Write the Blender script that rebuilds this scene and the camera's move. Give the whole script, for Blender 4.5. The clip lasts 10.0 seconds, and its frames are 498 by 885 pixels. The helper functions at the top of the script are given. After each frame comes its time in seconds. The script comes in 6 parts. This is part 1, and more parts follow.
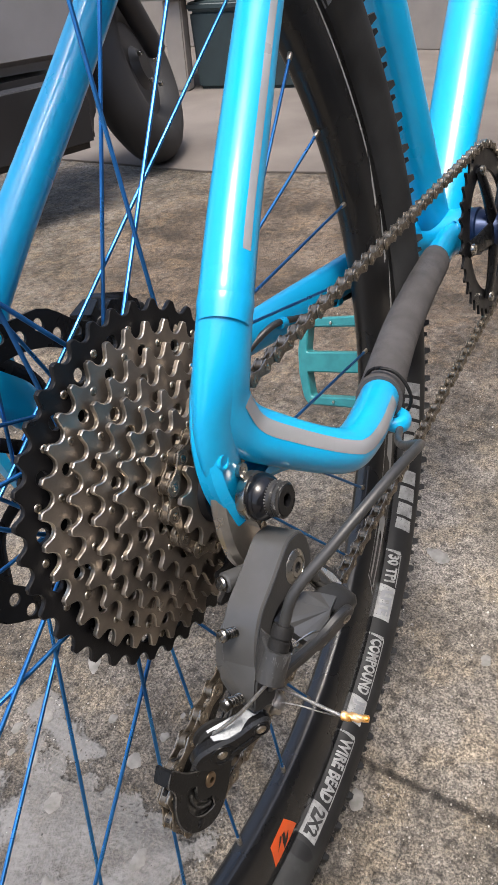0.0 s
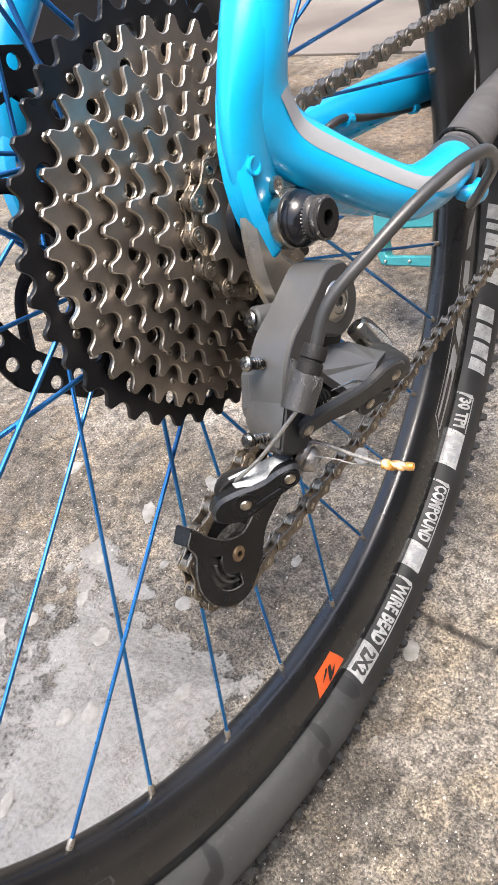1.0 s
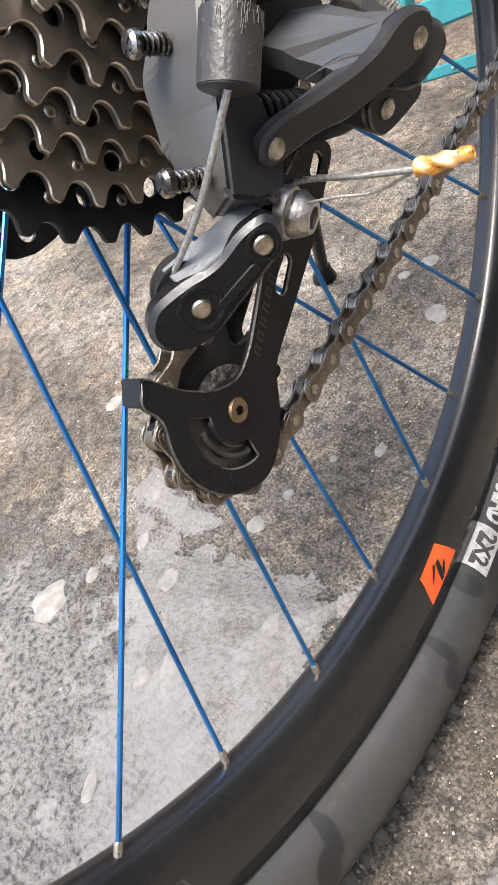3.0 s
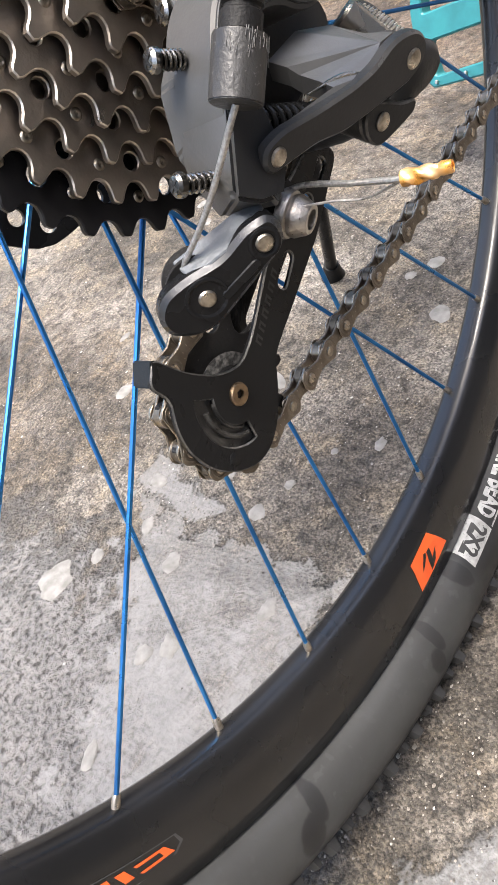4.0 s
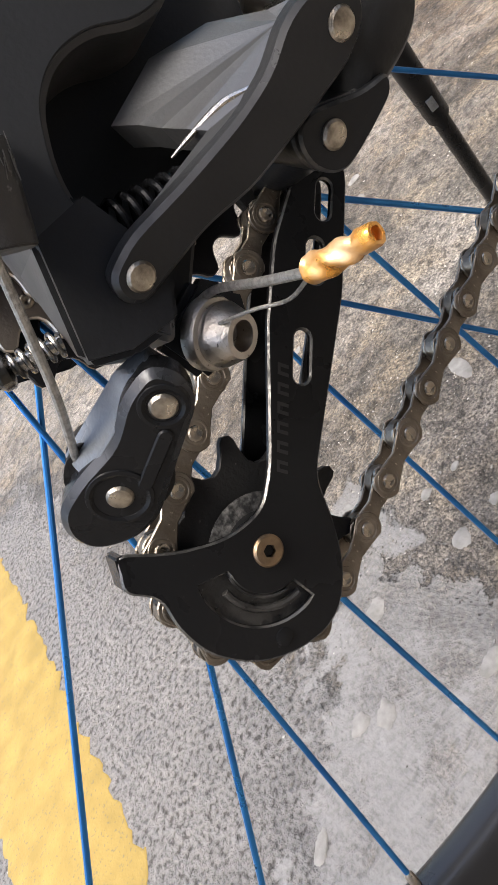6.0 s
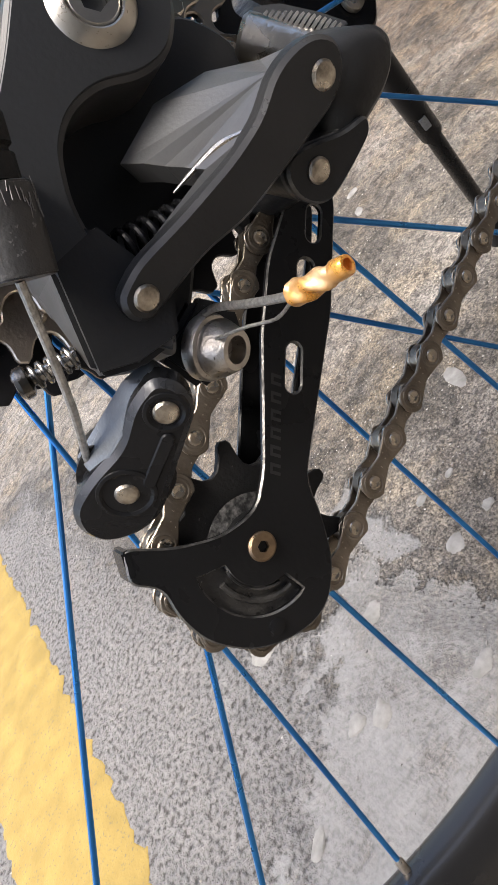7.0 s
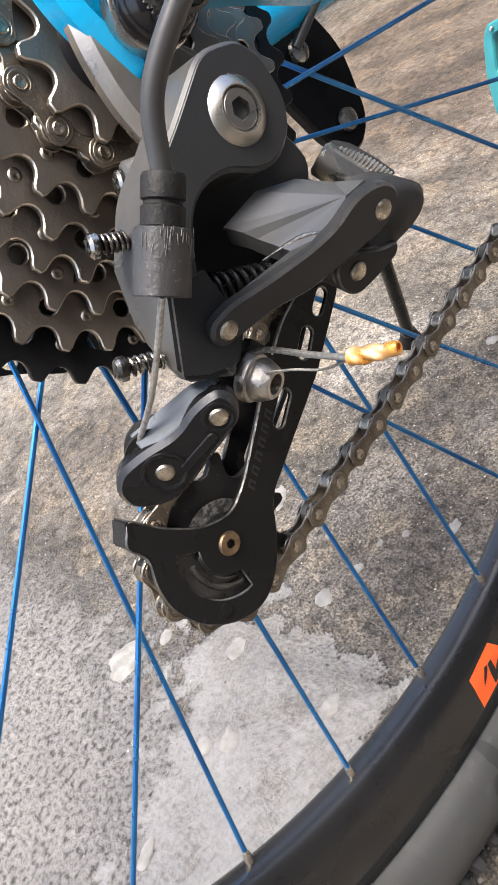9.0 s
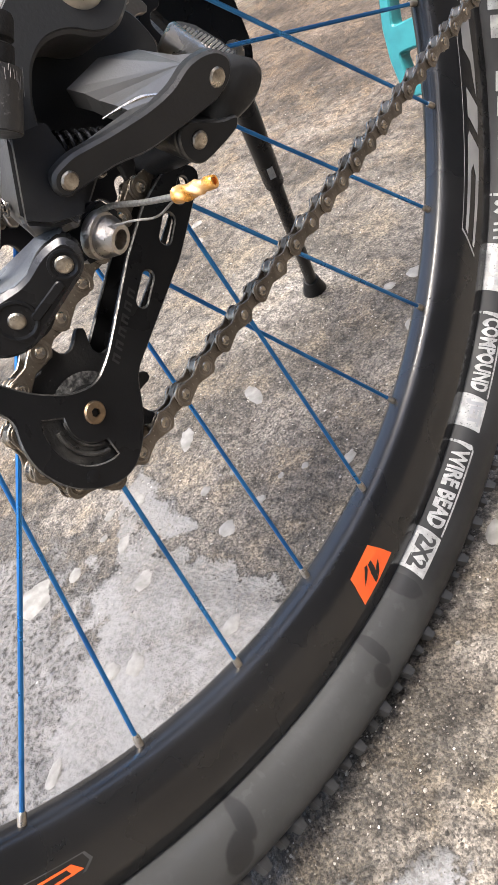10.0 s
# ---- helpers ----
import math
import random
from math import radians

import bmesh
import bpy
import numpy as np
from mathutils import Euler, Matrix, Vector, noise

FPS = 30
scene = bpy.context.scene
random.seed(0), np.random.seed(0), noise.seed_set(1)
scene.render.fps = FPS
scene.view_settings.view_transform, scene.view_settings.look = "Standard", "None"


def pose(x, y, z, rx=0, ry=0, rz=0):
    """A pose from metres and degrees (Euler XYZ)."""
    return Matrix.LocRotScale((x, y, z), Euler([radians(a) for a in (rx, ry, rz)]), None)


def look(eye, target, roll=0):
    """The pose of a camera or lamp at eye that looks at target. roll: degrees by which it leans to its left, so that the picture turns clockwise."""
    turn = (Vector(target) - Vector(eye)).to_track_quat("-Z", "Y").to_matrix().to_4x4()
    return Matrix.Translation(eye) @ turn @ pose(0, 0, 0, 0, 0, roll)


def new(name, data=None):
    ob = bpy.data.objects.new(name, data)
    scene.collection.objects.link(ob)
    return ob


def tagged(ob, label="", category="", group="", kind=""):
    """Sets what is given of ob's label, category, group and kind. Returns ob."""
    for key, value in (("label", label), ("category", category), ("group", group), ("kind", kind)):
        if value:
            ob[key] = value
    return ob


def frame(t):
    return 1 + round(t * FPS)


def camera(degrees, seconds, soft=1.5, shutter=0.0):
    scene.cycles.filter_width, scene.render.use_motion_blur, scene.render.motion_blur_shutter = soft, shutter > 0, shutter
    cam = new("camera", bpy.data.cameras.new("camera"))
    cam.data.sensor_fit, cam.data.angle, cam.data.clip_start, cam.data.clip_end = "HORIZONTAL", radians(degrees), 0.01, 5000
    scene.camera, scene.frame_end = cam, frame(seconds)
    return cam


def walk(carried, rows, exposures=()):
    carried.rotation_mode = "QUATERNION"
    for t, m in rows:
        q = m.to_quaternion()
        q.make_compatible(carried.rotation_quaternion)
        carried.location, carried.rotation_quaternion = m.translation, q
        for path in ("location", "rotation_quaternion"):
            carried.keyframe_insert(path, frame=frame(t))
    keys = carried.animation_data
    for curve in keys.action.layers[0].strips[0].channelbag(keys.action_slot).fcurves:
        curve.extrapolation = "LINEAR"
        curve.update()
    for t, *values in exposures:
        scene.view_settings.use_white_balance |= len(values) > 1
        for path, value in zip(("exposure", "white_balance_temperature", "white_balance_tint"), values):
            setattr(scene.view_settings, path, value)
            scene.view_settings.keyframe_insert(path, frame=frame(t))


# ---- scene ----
cam = camera(37.62, 10.0)
# seconds, eye, yaw, pitch, roll
ROWS = [
    (0.0, -0.2023, -0.2076, 0.5788, -57.40, -35.62, -4.47),
    (0.5, -0.2117, -0.2200, 0.5276, -52.92, -38.51, -5.90),
    (1.0, -0.2102, -0.2269, 0.4917, -48.76, -40.19, -8.24),
    (1.5, -0.1995, -0.2296, 0.4537, -46.04, -42.10, -12.42),
    (1.7, -0.1934, -0.2194, 0.4302, -43.64, -42.12, -16.15),
    (2.0, -0.1741, -0.2094, 0.3973, -41.38, -43.32, -21.23),
    (2.5, -0.1549, -0.2006, 0.3840, -37.12, -42.43, -28.27),
    (4.0, -0.1666, -0.2181, 0.3947, -36.19, -42.37, -26.84),
    (4.5, -0.1685, -0.2155, 0.3623, -31.46, -44.85, -29.84),
    (4.7, -0.1608, -0.2120, 0.3536, -29.19, -44.78, -33.04),
    (5.0, -0.1091, -0.2139, 0.3386, -19.80, -40.11, -47.66),
    (5.2, -0.0970, -0.2122, 0.3469, -19.72, -37.85, -48.63),
    (5.5, -0.0870, -0.2123, 0.3539, -18.42, -34.82, -50.05),
    (6.0, -0.0807, -0.2072, 0.3557, -15.22, -31.60, -52.65),
    (7.5, -0.0872, -0.2255, 0.3650, -16.38, -31.18, -51.76),
    (8.0, -0.0904, -0.2267, 0.3686, -16.95, -31.38, -50.73),
    (8.5, -0.0929, -0.2245, 0.3758, -18.05, -31.70, -48.80),
    (8.7, -0.0974, -0.2231, 0.3834, -20.82, -32.15, -45.26),
    (9.0, -0.1196, -0.2312, 0.3966, -28.12, -35.43, -32.57),
    (9.2, -0.1244, -0.2466, 0.4014, -31.43, -35.37, -29.04),
    (9.5, -0.1289, -0.2548, 0.3894, -33.39, -38.01, -28.70),
    (10.0, -0.1367, -0.2619, 0.3749, -32.86, -39.53, -30.74),
]
walk(cam, [(t, pose(x, y, z, 90 + pitch, 0, yaw) @ pose(0, 0, 0, 0, 0, roll)) for t, x, y, z, yaw, pitch, roll in ROWS],
     exposures=[(0.0, 1.06), (0.5, 1.50), (1.0, 1.80), (4.0, 1.80), (5.0, 1.60), (6.0, 1.45), (8.0, 1.44), (9.0, 1.80), (10.0, 1.82)])

# ---- sky and sun ----
world = bpy.data.worlds.new("sky")
scene.world = world
world.use_nodes = True
wn = world.node_tree.nodes
wl = world.node_tree.links
sky = wn.new("ShaderNodeTexSky")
sky.sky_type = 'NISHITA'
sky.sun_disc = False
SUN_DIR = Vector((-0.24, -0.06, 0.97)).normalized()
sky.sun_elevation = math.asin(SUN_DIR.z)
sky.sun_rotation = math.atan2(SUN_DIR.x, SUN_DIR.y)
sky.altitude, sky.air_density, sky.dust_density, sky.ozone_density = 50, 1.0, 4.0, 0.6
wl.new(sky.outputs[0], wn["Background"].inputs[0])
wn["Background"].inputs[1].default_value = 0.15
sun_data = bpy.data.lights.new("sun", 'SUN')
sun_data.energy, sun_data.angle, sun_data.color = 2.25, radians(22), (1.0, 0.945, 0.87)
sun = new("sun", sun_data)
sun.matrix_world = look(SUN_DIR * 20, (0, 0, 0))


# ---- materials ----
def mat(name, col, rough=0.5, metal=0.0, col2=None, scale=40.0, bump=0.0, fine=400.0, wear=None, coat=0.0, spec=0.5, contrast=(0.35, 0.65), rand=0.0):
    """Paint, metal or rubber with blotches at one size, grain at another, and worn spots."""
    m = bpy.data.materials.new(name)
    m.use_nodes = True
    n, l = m.node_tree.nodes, m.node_tree.links
    b = n["Principled BSDF"]
    tc = n.new("ShaderNodeTexCoord")
    n1 = n.new("ShaderNodeTexNoise")
    n1.inputs["Scale"].default_value, n1.inputs["Detail"].default_value = scale, 6
    n2 = n.new("ShaderNodeTexNoise")
    n2.inputs["Scale"].default_value, n2.inputs["Detail"].default_value = fine, 3
    for k in (n1, n2):
        l.new(tc.outputs["Object"], k.inputs["Vector"])
    ramp = n.new("ShaderNodeValToRGB")
    ramp.color_ramp.elements[0].position, ramp.color_ramp.elements[1].position = contrast
    c2 = col2 or tuple(c * 0.75 for c in col)
    ramp.color_ramp.elements[0].color, ramp.color_ramp.elements[1].color = (*col, 1), (*c2, 1)
    l.new(n1.outputs[0], ramp.inputs[0])
    out = ramp.outputs[0]
    if wear:
        r2 = n.new("ShaderNodeValToRGB")
        r2.color_ramp.elements[0].position, r2.color_ramp.elements[1].position = wear[1], wear[1] + 0.05
        l.new(n2.outputs[0], r2.inputs[0])
        mix = n.new("ShaderNodeMixRGB")
        mix.inputs[2].default_value = (*wear[0], 1)
        l.new(r2.outputs[0], mix.inputs[0])
        l.new(out, mix.inputs[1])
        out = mix.outputs[0]
    if rand:
        info = n.new("ShaderNodeObjectInfo")
        hsv = n.new("ShaderNodeHueSaturation")
        mr = n.new("ShaderNodeMapRange")
        mr.inputs[3].default_value, mr.inputs[4].default_value = 1 - rand, 1 + rand
        l.new(info.outputs["Random"], mr.inputs[0])
        l.new(mr.outputs[0], hsv.inputs["Value"])
        l.new(out, hsv.inputs["Color"])
        out = hsv.outputs[0]
    l.new(out, b.inputs["Base Color"])
    rr = n.new("ShaderNodeMapRange")
    rr.inputs[1].default_value, rr.inputs[2].default_value = 0.3, 0.7
    rr.inputs[3].default_value, rr.inputs[4].default_value = max(rough - 0.1, 0.03), min(rough + 0.12, 1)
    l.new(n1.outputs[0], rr.inputs[0])
    l.new(rr.outputs[0], b.inputs["Roughness"])
    b.inputs["Metallic"].default_value = metal
    b.inputs["Specular IOR Level"].default_value = spec
    b.inputs["Coat Weight"].default_value = coat
    b.inputs["Coat Roughness"].default_value = 0.12
    if bump:
        bp = n.new("ShaderNodeBump")
        bp.inputs["Strength"].default_value, bp.inputs["Distance"].default_value = bump, 0.0006
        l.new(n2.outputs[0], bp.inputs["Height"])
        l.new(bp.outputs[0], b.inputs["Normal"])
    return m


BLUE = mat("blue_frame_paint", (0.002, 0.38, 0.70), 0.34, 0.0, (0.002, 0.34, 0.64), 18, 0.05, 900, coat=0.5, spec=0.4)
GREY_DECAL = mat("grey_decal", (0.29, 0.295, 0.31), 0.35, 0.0, (0.24, 0.245, 0.255), 30, coat=0.3)
SLEEVE = mat("neoprene_sleeve", (0.070, 0.064, 0.063), 0.72, 0.0, (0.050, 0.046, 0.045), 60, 0.5, 1500)
MATT_BLACK = mat("matt_black_alloy", (0.0180, 0.0185, 0.0196), 0.38, 0.0, (0.024, 0.0245, 0.0255), 25, 0.15, 900, wear=((0.05, 0.048, 0.045), 0.73), spec=0.18)
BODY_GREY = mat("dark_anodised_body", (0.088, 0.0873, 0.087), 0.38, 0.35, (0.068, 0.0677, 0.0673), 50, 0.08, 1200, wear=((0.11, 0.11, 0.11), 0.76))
LINK_GREY = mat("titanium_grey_link", (0.118, 0.118, 0.118), 0.33, 0.45, (0.092, 0.092, 0.092), 60, 0.1, 1500)
GLOSS_BLACK = mat("gloss_black_enamel", (0.0058, 0.006, 0.0068), 0.26, 0.0, (0.0086, 0.0088, 0.0094), 35, 0.1, 700, wear=((0.05, 0.048, 0.045), 0.73), spec=0.2)
BLACK_PLASTIC = mat("black_plastic", (0.008, 0.008, 0.009), 0.5, 0.0, (0.013, 0.0125, 0.012), 60, 0.4, 900, wear=((0.06, 0.056, 0.052), 0.70), spec=0.2)
STEEL = mat("bright_steel", (0.58, 0.55, 0.50), 0.26, 1.0, (0.40, 0.37, 0.33), 120, 0.15, 1200)
CHROME = mat("plated_steel", (0.62, 0.59, 0.54), 0.27, 1.0, (0.40, 0.37, 0.32), 150, 0.15, 1400, wear=((0.22, 0.20, 0.17), 0.66))
BRASSY = mat("dull_gold_bolt", (0.36, 0.26, 0.16), 0.38, 1.0, (0.24, 0.17, 0.11), 300, 0.2, 1500)
COG_METAL = mat("brown_phosphate_steel", (0.27, 0.232, 0.196), 0.36, 0.85, (0.175, 0.150, 0.127), 60, 0.25, 900, wear=((0.28, 0.24, 0.20), 0.70), rand=0.12)
COG_BLACK = mat("black_oxide_cog", (0.007, 0.007, 0.008), 0.33, 0.1, (0.012, 0.0115, 0.012), 50, 0.15, 900, wear=((0.07, 0.066, 0.062), 0.74), spec=0.2)
CHAIN_METAL = mat("chain_steel", (0.25, 0.216, 0.176), 0.35, 0.9, (0.15, 0.125, 0.098), 160, 0.3, 1200, wear=((0.48, 0.42, 0.33), 0.66), rand=0.22)
SPOKE_BLUE = mat("blue_anodised_spoke", (0.045, 0.235, 0.56), 0.33, 0.9, (0.03, 0.14, 0.37), 40, 0.1, 900)
NIPPLE = mat("brass_plated_nipple", (0.52, 0.47, 0.40), 0.35, 0.95, (0.36, 0.31, 0.25), 400)
RIM_BLACK = mat("satin_black_rim", (0.0070, 0.0068, 0.0069), 0.27, 0.0, (0.0098, 0.0094, 0.0093), 20, 0.12, 1200, wear=((0.05, 0.048, 0.046), 0.745), coat=0.3, spec=0.5)
ORANGE = mat("orange_decal", (0.90, 0.13, 0.025), 0.45, 0.0, (0.84, 0.11, 0.02), 60)
DECAL_BLACK = mat("black_decal", (0.012, 0.012, 0.012), 0.5)
WHITE_PRINT = mat("white_print", (0.40, 0.40, 0.39), 0.6, 0.0, (0.24, 0.24, 0.235), 160, 0.1, 900, wear=((0.12, 0.12, 0.12), 0.62))
HOUSING = mat("cable_housing", (0.045, 0.044, 0.0435), 0.36, 0.0, (0.03, 0.03, 0.03), 50, 0.1, 900)
CABLE = mat("steel_cable", (0.50, 0.48, 0.45), 0.38, 0.9, (0.30, 0.29, 0.27), 900, 0.4, 3000)
GOLD_TIP = mat("gold_crimp", (0.80, 0.37, 0.07), 0.34, 0.75, (0.86, 0.58, 0.32), 260, 0.2, 900)
TEAL = mat("teal_pedal", (0.030, 0.235, 0.25), 0.40, 0.0, (0.022, 0.18, 0.20), 60, 0.1, 900)
ALLOY = mat("raw_alloy_hanger", (0.66, 0.62, 0.56), 0.32, 0.95, (0.46, 0.42, 0.37), 70, 0.15, 900)
LIME = mat("white_lime_drop", (0.245, 0.236, 0.219), 0.85, 0.0, (0.165, 0.158, 0.145), 110, 0.4, 500)
YELLOW = mat("yellow_road_paint", (0.285, 0.198, 0.045), 0.8, 0.0, (0.225, 0.155, 0.040), 34, 0.8, 420, wear=((0.16, 0.125, 0.06), 0.62))
SCOOT_BLACK = mat("scooter_black_plastic", (0.018, 0.018, 0.020), 0.45, 0.0, (0.028, 0.028, 0.030), 6)
SCOOT_GREY = mat("scooter_grey_panel", (0.23, 0.225, 0.235), 0.4, 0.0, (0.18, 0.175, 0.182), 5)
RUBBER = mat("scooter_tyre_rubber", (0.020, 0.020, 0.022), 0.7, 0.0, (0.035, 0.034, 0.034), 12, 0.3, 200)
WALL = mat("weathered_plaster", (0.30, 0.27, 0.24), 0.85, 0.0, (0.20, 0.18, 0.17), 3, 0.6, 60)
BIN_GREEN = mat("dark_green_plastic", (0.030, 0.050, 0.055), 0.5, 0.0, (0.022, 0.036, 0.040), 8)
PALE_SLAB = mat("pale_concrete", (0.145, 0.125, 0.111), 0.85, 0.0, (0.09, 0.077, 0.068), 2.5, 0.5, 120, wear=((0.12, 0.105, 0.092), 0.66))
EDGE_STEEL = mat("worn_bright_edge", (0.74, 0.67, 0.58), 0.36, 1.0, (0.22, 0.19, 0.16), 60, 0.2, 900)
EDGE_BLACK = mat("rubbed_black_edge", (0.15, 0.145, 0.138), 0.30, 0.6, (0.02, 0.02, 0.02), 160, 0.2, 900)

CHAIN_BRIGHT = mat("rubbed_chain_steel", (0.42, 0.37, 0.30), 0.28, 1.0, (0.36, 0.31, 0.25), 300, 0.2, 1500)
DUSTY = mat("dusty_black_plastic", (0.012, 0.012, 0.012), 0.4, 0.0, (0.13, 0.127, 0.122), 700, 0.6, 900, contrast=(0.44, 0.78))
RIVET_STEEL = mat("dulled_steel_rivet", (0.56, 0.50, 0.41), 0.33, 1.0, (0.17, 0.148, 0.12), 330, 0.3, 1500)
SHADE_WALL = mat("shade_wall_render", (0.17, 0.165, 0.158), 0.85, 0.0, (0.12, 0.116, 0.11), 3, 0.5, 60)


def tyre_material():
    """Black rubber; towards the ground behind the valve it carries a grey film of dust with damp dark patches."""
    m = mat("tyre_rubber", (0.036, 0.0366, 0.0356), 0.58, 0.0, (0.027, 0.0275, 0.0268), 26, 0.25, 160, wear=((0.036, 0.0362, 0.0357), 0.58), spec=0.5)
    n, l = m.node_tree.nodes, m.node_tree.links
    b = n["Principled BSDF"]
    src = b.inputs["Base Color"].links[0].from_socket
    tc = n["Texture Coordinate"]
    sep = n.new("ShaderNodeSeparateXYZ")
    l.new(tc.outputs["Object"], sep.inputs[0])
    ns = n.new("ShaderNodeTexNoise")
    ns.inputs["Scale"].default_value, ns.inputs["Detail"].default_value = 30, 5
    l.new(tc.outputs["Object"], ns.inputs["Vector"])
    ad = n.new("ShaderNodeMath")
    ad.operation = 'MULTIPLY_ADD'
    l.new(ns.outputs[0], ad.inputs[0])
    ad.inputs[1].default_value = 0.10
    l.new(sep.outputs[0], ad.inputs[2])
    mr = n.new("ShaderNodeMapRange")
    mr.inputs[1].default_value, mr.inputs[2].default_value, mr.inputs[3].default_value, mr.inputs[4].default_value = 0.052, 0.072, 0.0, 1.0
    l.new(ad.outputs[0], mr.inputs[0])
    damp_and_shade = mr.outputs[0]
    # damp dark tongues across the dusty side: angle, radius, half length and half width in mm
    for ang, rad, long, wide in ((-87.2, 332, 8, 4), (-93.9, 333, 9, 3.0), (-95.2, 345, 6, 5), (-111.8, 334, 8, 3.6), (-113.2, 345, 8, 6), (-126, 345, 8, 4.5)):
        mp = n.new("ShaderNodeMapping")
        mp.vector_type = 'TEXTURE'
        mp.inputs["Location"].default_value = (rad * 0.001 * math.cos(radians(ang)), 0, rad * 0.001 * math.sin(radians(ang)))
        mp.inputs["Rotation"].default_value = (0, radians(-ang), 0)
        mp.inputs["Scale"].default_value = (long * 0.001, 1, wide * 0.001)
        l.new(tc.outputs["Object"], mp.inputs["Vector"])
        ln = n.new("ShaderNodeVectorMath")
        ln.operation = 'LENGTH'
        l.new(mp.outputs[0], ln.inputs[0])
        wob = n.new("ShaderNodeMath")
        wob.operation = 'MULTIPLY_ADD'
        l.new(ns.outputs[0], wob.inputs[0])
        wob.inputs[1].default_value = 3.2
        l.new(ln.outputs["Value"], wob.inputs[2])
        sp = n.new("ShaderNodeMapRange")
        sp.inputs[1].default_value, sp.inputs[2].default_value, sp.inputs[3].default_value, sp.inputs[4].default_value = 2.35, 2.6, 1.0, 0.0
        l.new(wob.outputs[0], sp.inputs[0])
        mxm = n.new("ShaderNodeMath")
        mxm.operation = 'MAXIMUM'
        l.new(damp_and_shade, mxm.inputs[0])
        l.new(sp.outputs[0], mxm.inputs[1])
        damp_and_shade = mxm.outputs[0]
    film = n.new("ShaderNodeValToRGB")
    film.color_ramp.elements[0].position, film.color_ramp.elements[1].position = 0.42, 0.75
    film.color_ramp.elements[0].color, film.color_ramp.elements[1].color = (0.011, 0.011, 0.0112, 1), (0.026, 0.026, 0.0265, 1)
    l.new(ns.outputs[0], film.inputs[0])
    mx = n.new("ShaderNodeMixRGB")
    l.new(damp_and_shade, mx.inputs[0])
    l.new(src, mx.inputs[1])
    l.new(film.outputs[0], mx.inputs[2])
    l.new(mx.outputs[0], b.inputs["Base Color"])
    return m


TYRE = tyre_material()


def ground_material():
    """Worn cement with exposed gravel: brown-grey stones of a few millimetres, dark dirt between, pale scabs."""
    m = bpy.data.materials.new("gravelly_concrete")
    m.use_nodes = True
    n, l = m.node_tree.nodes, m.node_tree.links
    b = n["Principled BSDF"]
    tc = n.new("ShaderNodeTexCoord")

    def tex(kind, scale, detail=4):
        k = n.new(kind)
        k.inputs["Scale"].default_value = scale
        if "Detail" in k.inputs:
            k.inputs["Detail"].default_value = detail
        l.new(tc.outputs["Object"], k.inputs["Vector"])
        return k

    def ramp(src, stops):
        r = n.new("ShaderNodeValToRGB")
        e = r.color_ramp.elements
        while len(e) < len(stops):
            e.new(0.5)
        for k, (p, c) in zip(e, stops):
            k.position, k.color = p, (*c, 1)
        l.new(src, r.inputs[0])
        return r.outputs[0]

    def mix(kind, f, a, c):
        k = n.new("ShaderNodeMixRGB")
        k.blend_type = kind
        for s, v in zip(k.inputs, (f, a, c)):
            if isinstance(v, (int, float)):
                s.default_value = v
            else:
                l.new(v, s)
        return k.outputs[0]

    def math_node(op, a, c=None):
        k = n.new("ShaderNodeMath")
        k.operation = op
        for s, v in zip(k.inputs, (a, c)):
            if v is None:
                continue
            if isinstance(v, (int, float)):
                s.default_value = v
            else:
                l.new(v, s)
        return k.outputs[0]

    def spot(cx, cy, rx, ry, turn, wob):
        """1 in the middle of an oval on the ground, 0 at its ragged rim and beyond."""
        mp = n.new("ShaderNodeMapping")
        mp.vector_type = 'TEXTURE'
        mp.inputs["Location"].default_value = (cx, cy, 0)
        mp.inputs["Rotation"].default_value = (0, 0, radians(turn))
        mp.inputs["Scale"].default_value = (rx, ry, 1)
        l.new(tc.outputs["Object"], mp.inputs["Vector"])
        ln = n.new("ShaderNodeVectorMath")
        ln.operation = 'LENGTH'
        l.new(mp.outputs[0], ln.inputs[0])
        f = math_node('SUBTRACT', 1.0, ln.outputs["Value"])
        w = math_node('MULTIPLY', math_node('SUBTRACT', mid.outputs[0], 0.5), wob)
        w2 = math_node('MULTIPLY', math_node('SUBTRACT', fine.outputs[0], 0.5), wob * 0.45)
        return math_node('ADD', math_node('ADD', f, w), w2)

    def bounded(edges, wob):
        """How far a place lies within straight edges (x, y, normal x, normal y), in decimetres, made ragged by noise."""
        sep = n.new("ShaderNodeSeparateXYZ")
        l.new(tc.outputs["Object"], sep.inputs[0])
        far = None
        for ex, ey, nx, ny in edges:
            dx = math_node('MULTIPLY', math_node('SUBTRACT', sep.outputs[0], ex), nx)
            dy = math_node('MULTIPLY', math_node('SUBTRACT', sep.outputs[1], ey), ny)
            d = math_node('ADD', dx, dy)
            far = d if far is None else math_node('MINIMUM', far, d)
        w = math_node('MULTIPLY', math_node('SUBTRACT', mid.outputs[0], 0.5), wob)
        w2 = math_node('MULTIPLY', math_node('SUBTRACT', fine.outputs[0], 0.5), wob * 0.3)
        return math_node('MULTIPLY', math_node('ADD', math_node('ADD', far, w), w2), 10.0)

    stones = tex("ShaderNodeTexVoronoi", 190)
    small = tex("ShaderNodeTexVoronoi", 360)
    big = tex("ShaderNodeTexNoise", 7.5, 6)
    mid = tex("ShaderNodeTexNoise", 45, 8)
    fine = tex("ShaderNodeTexNoise", 430, 6)
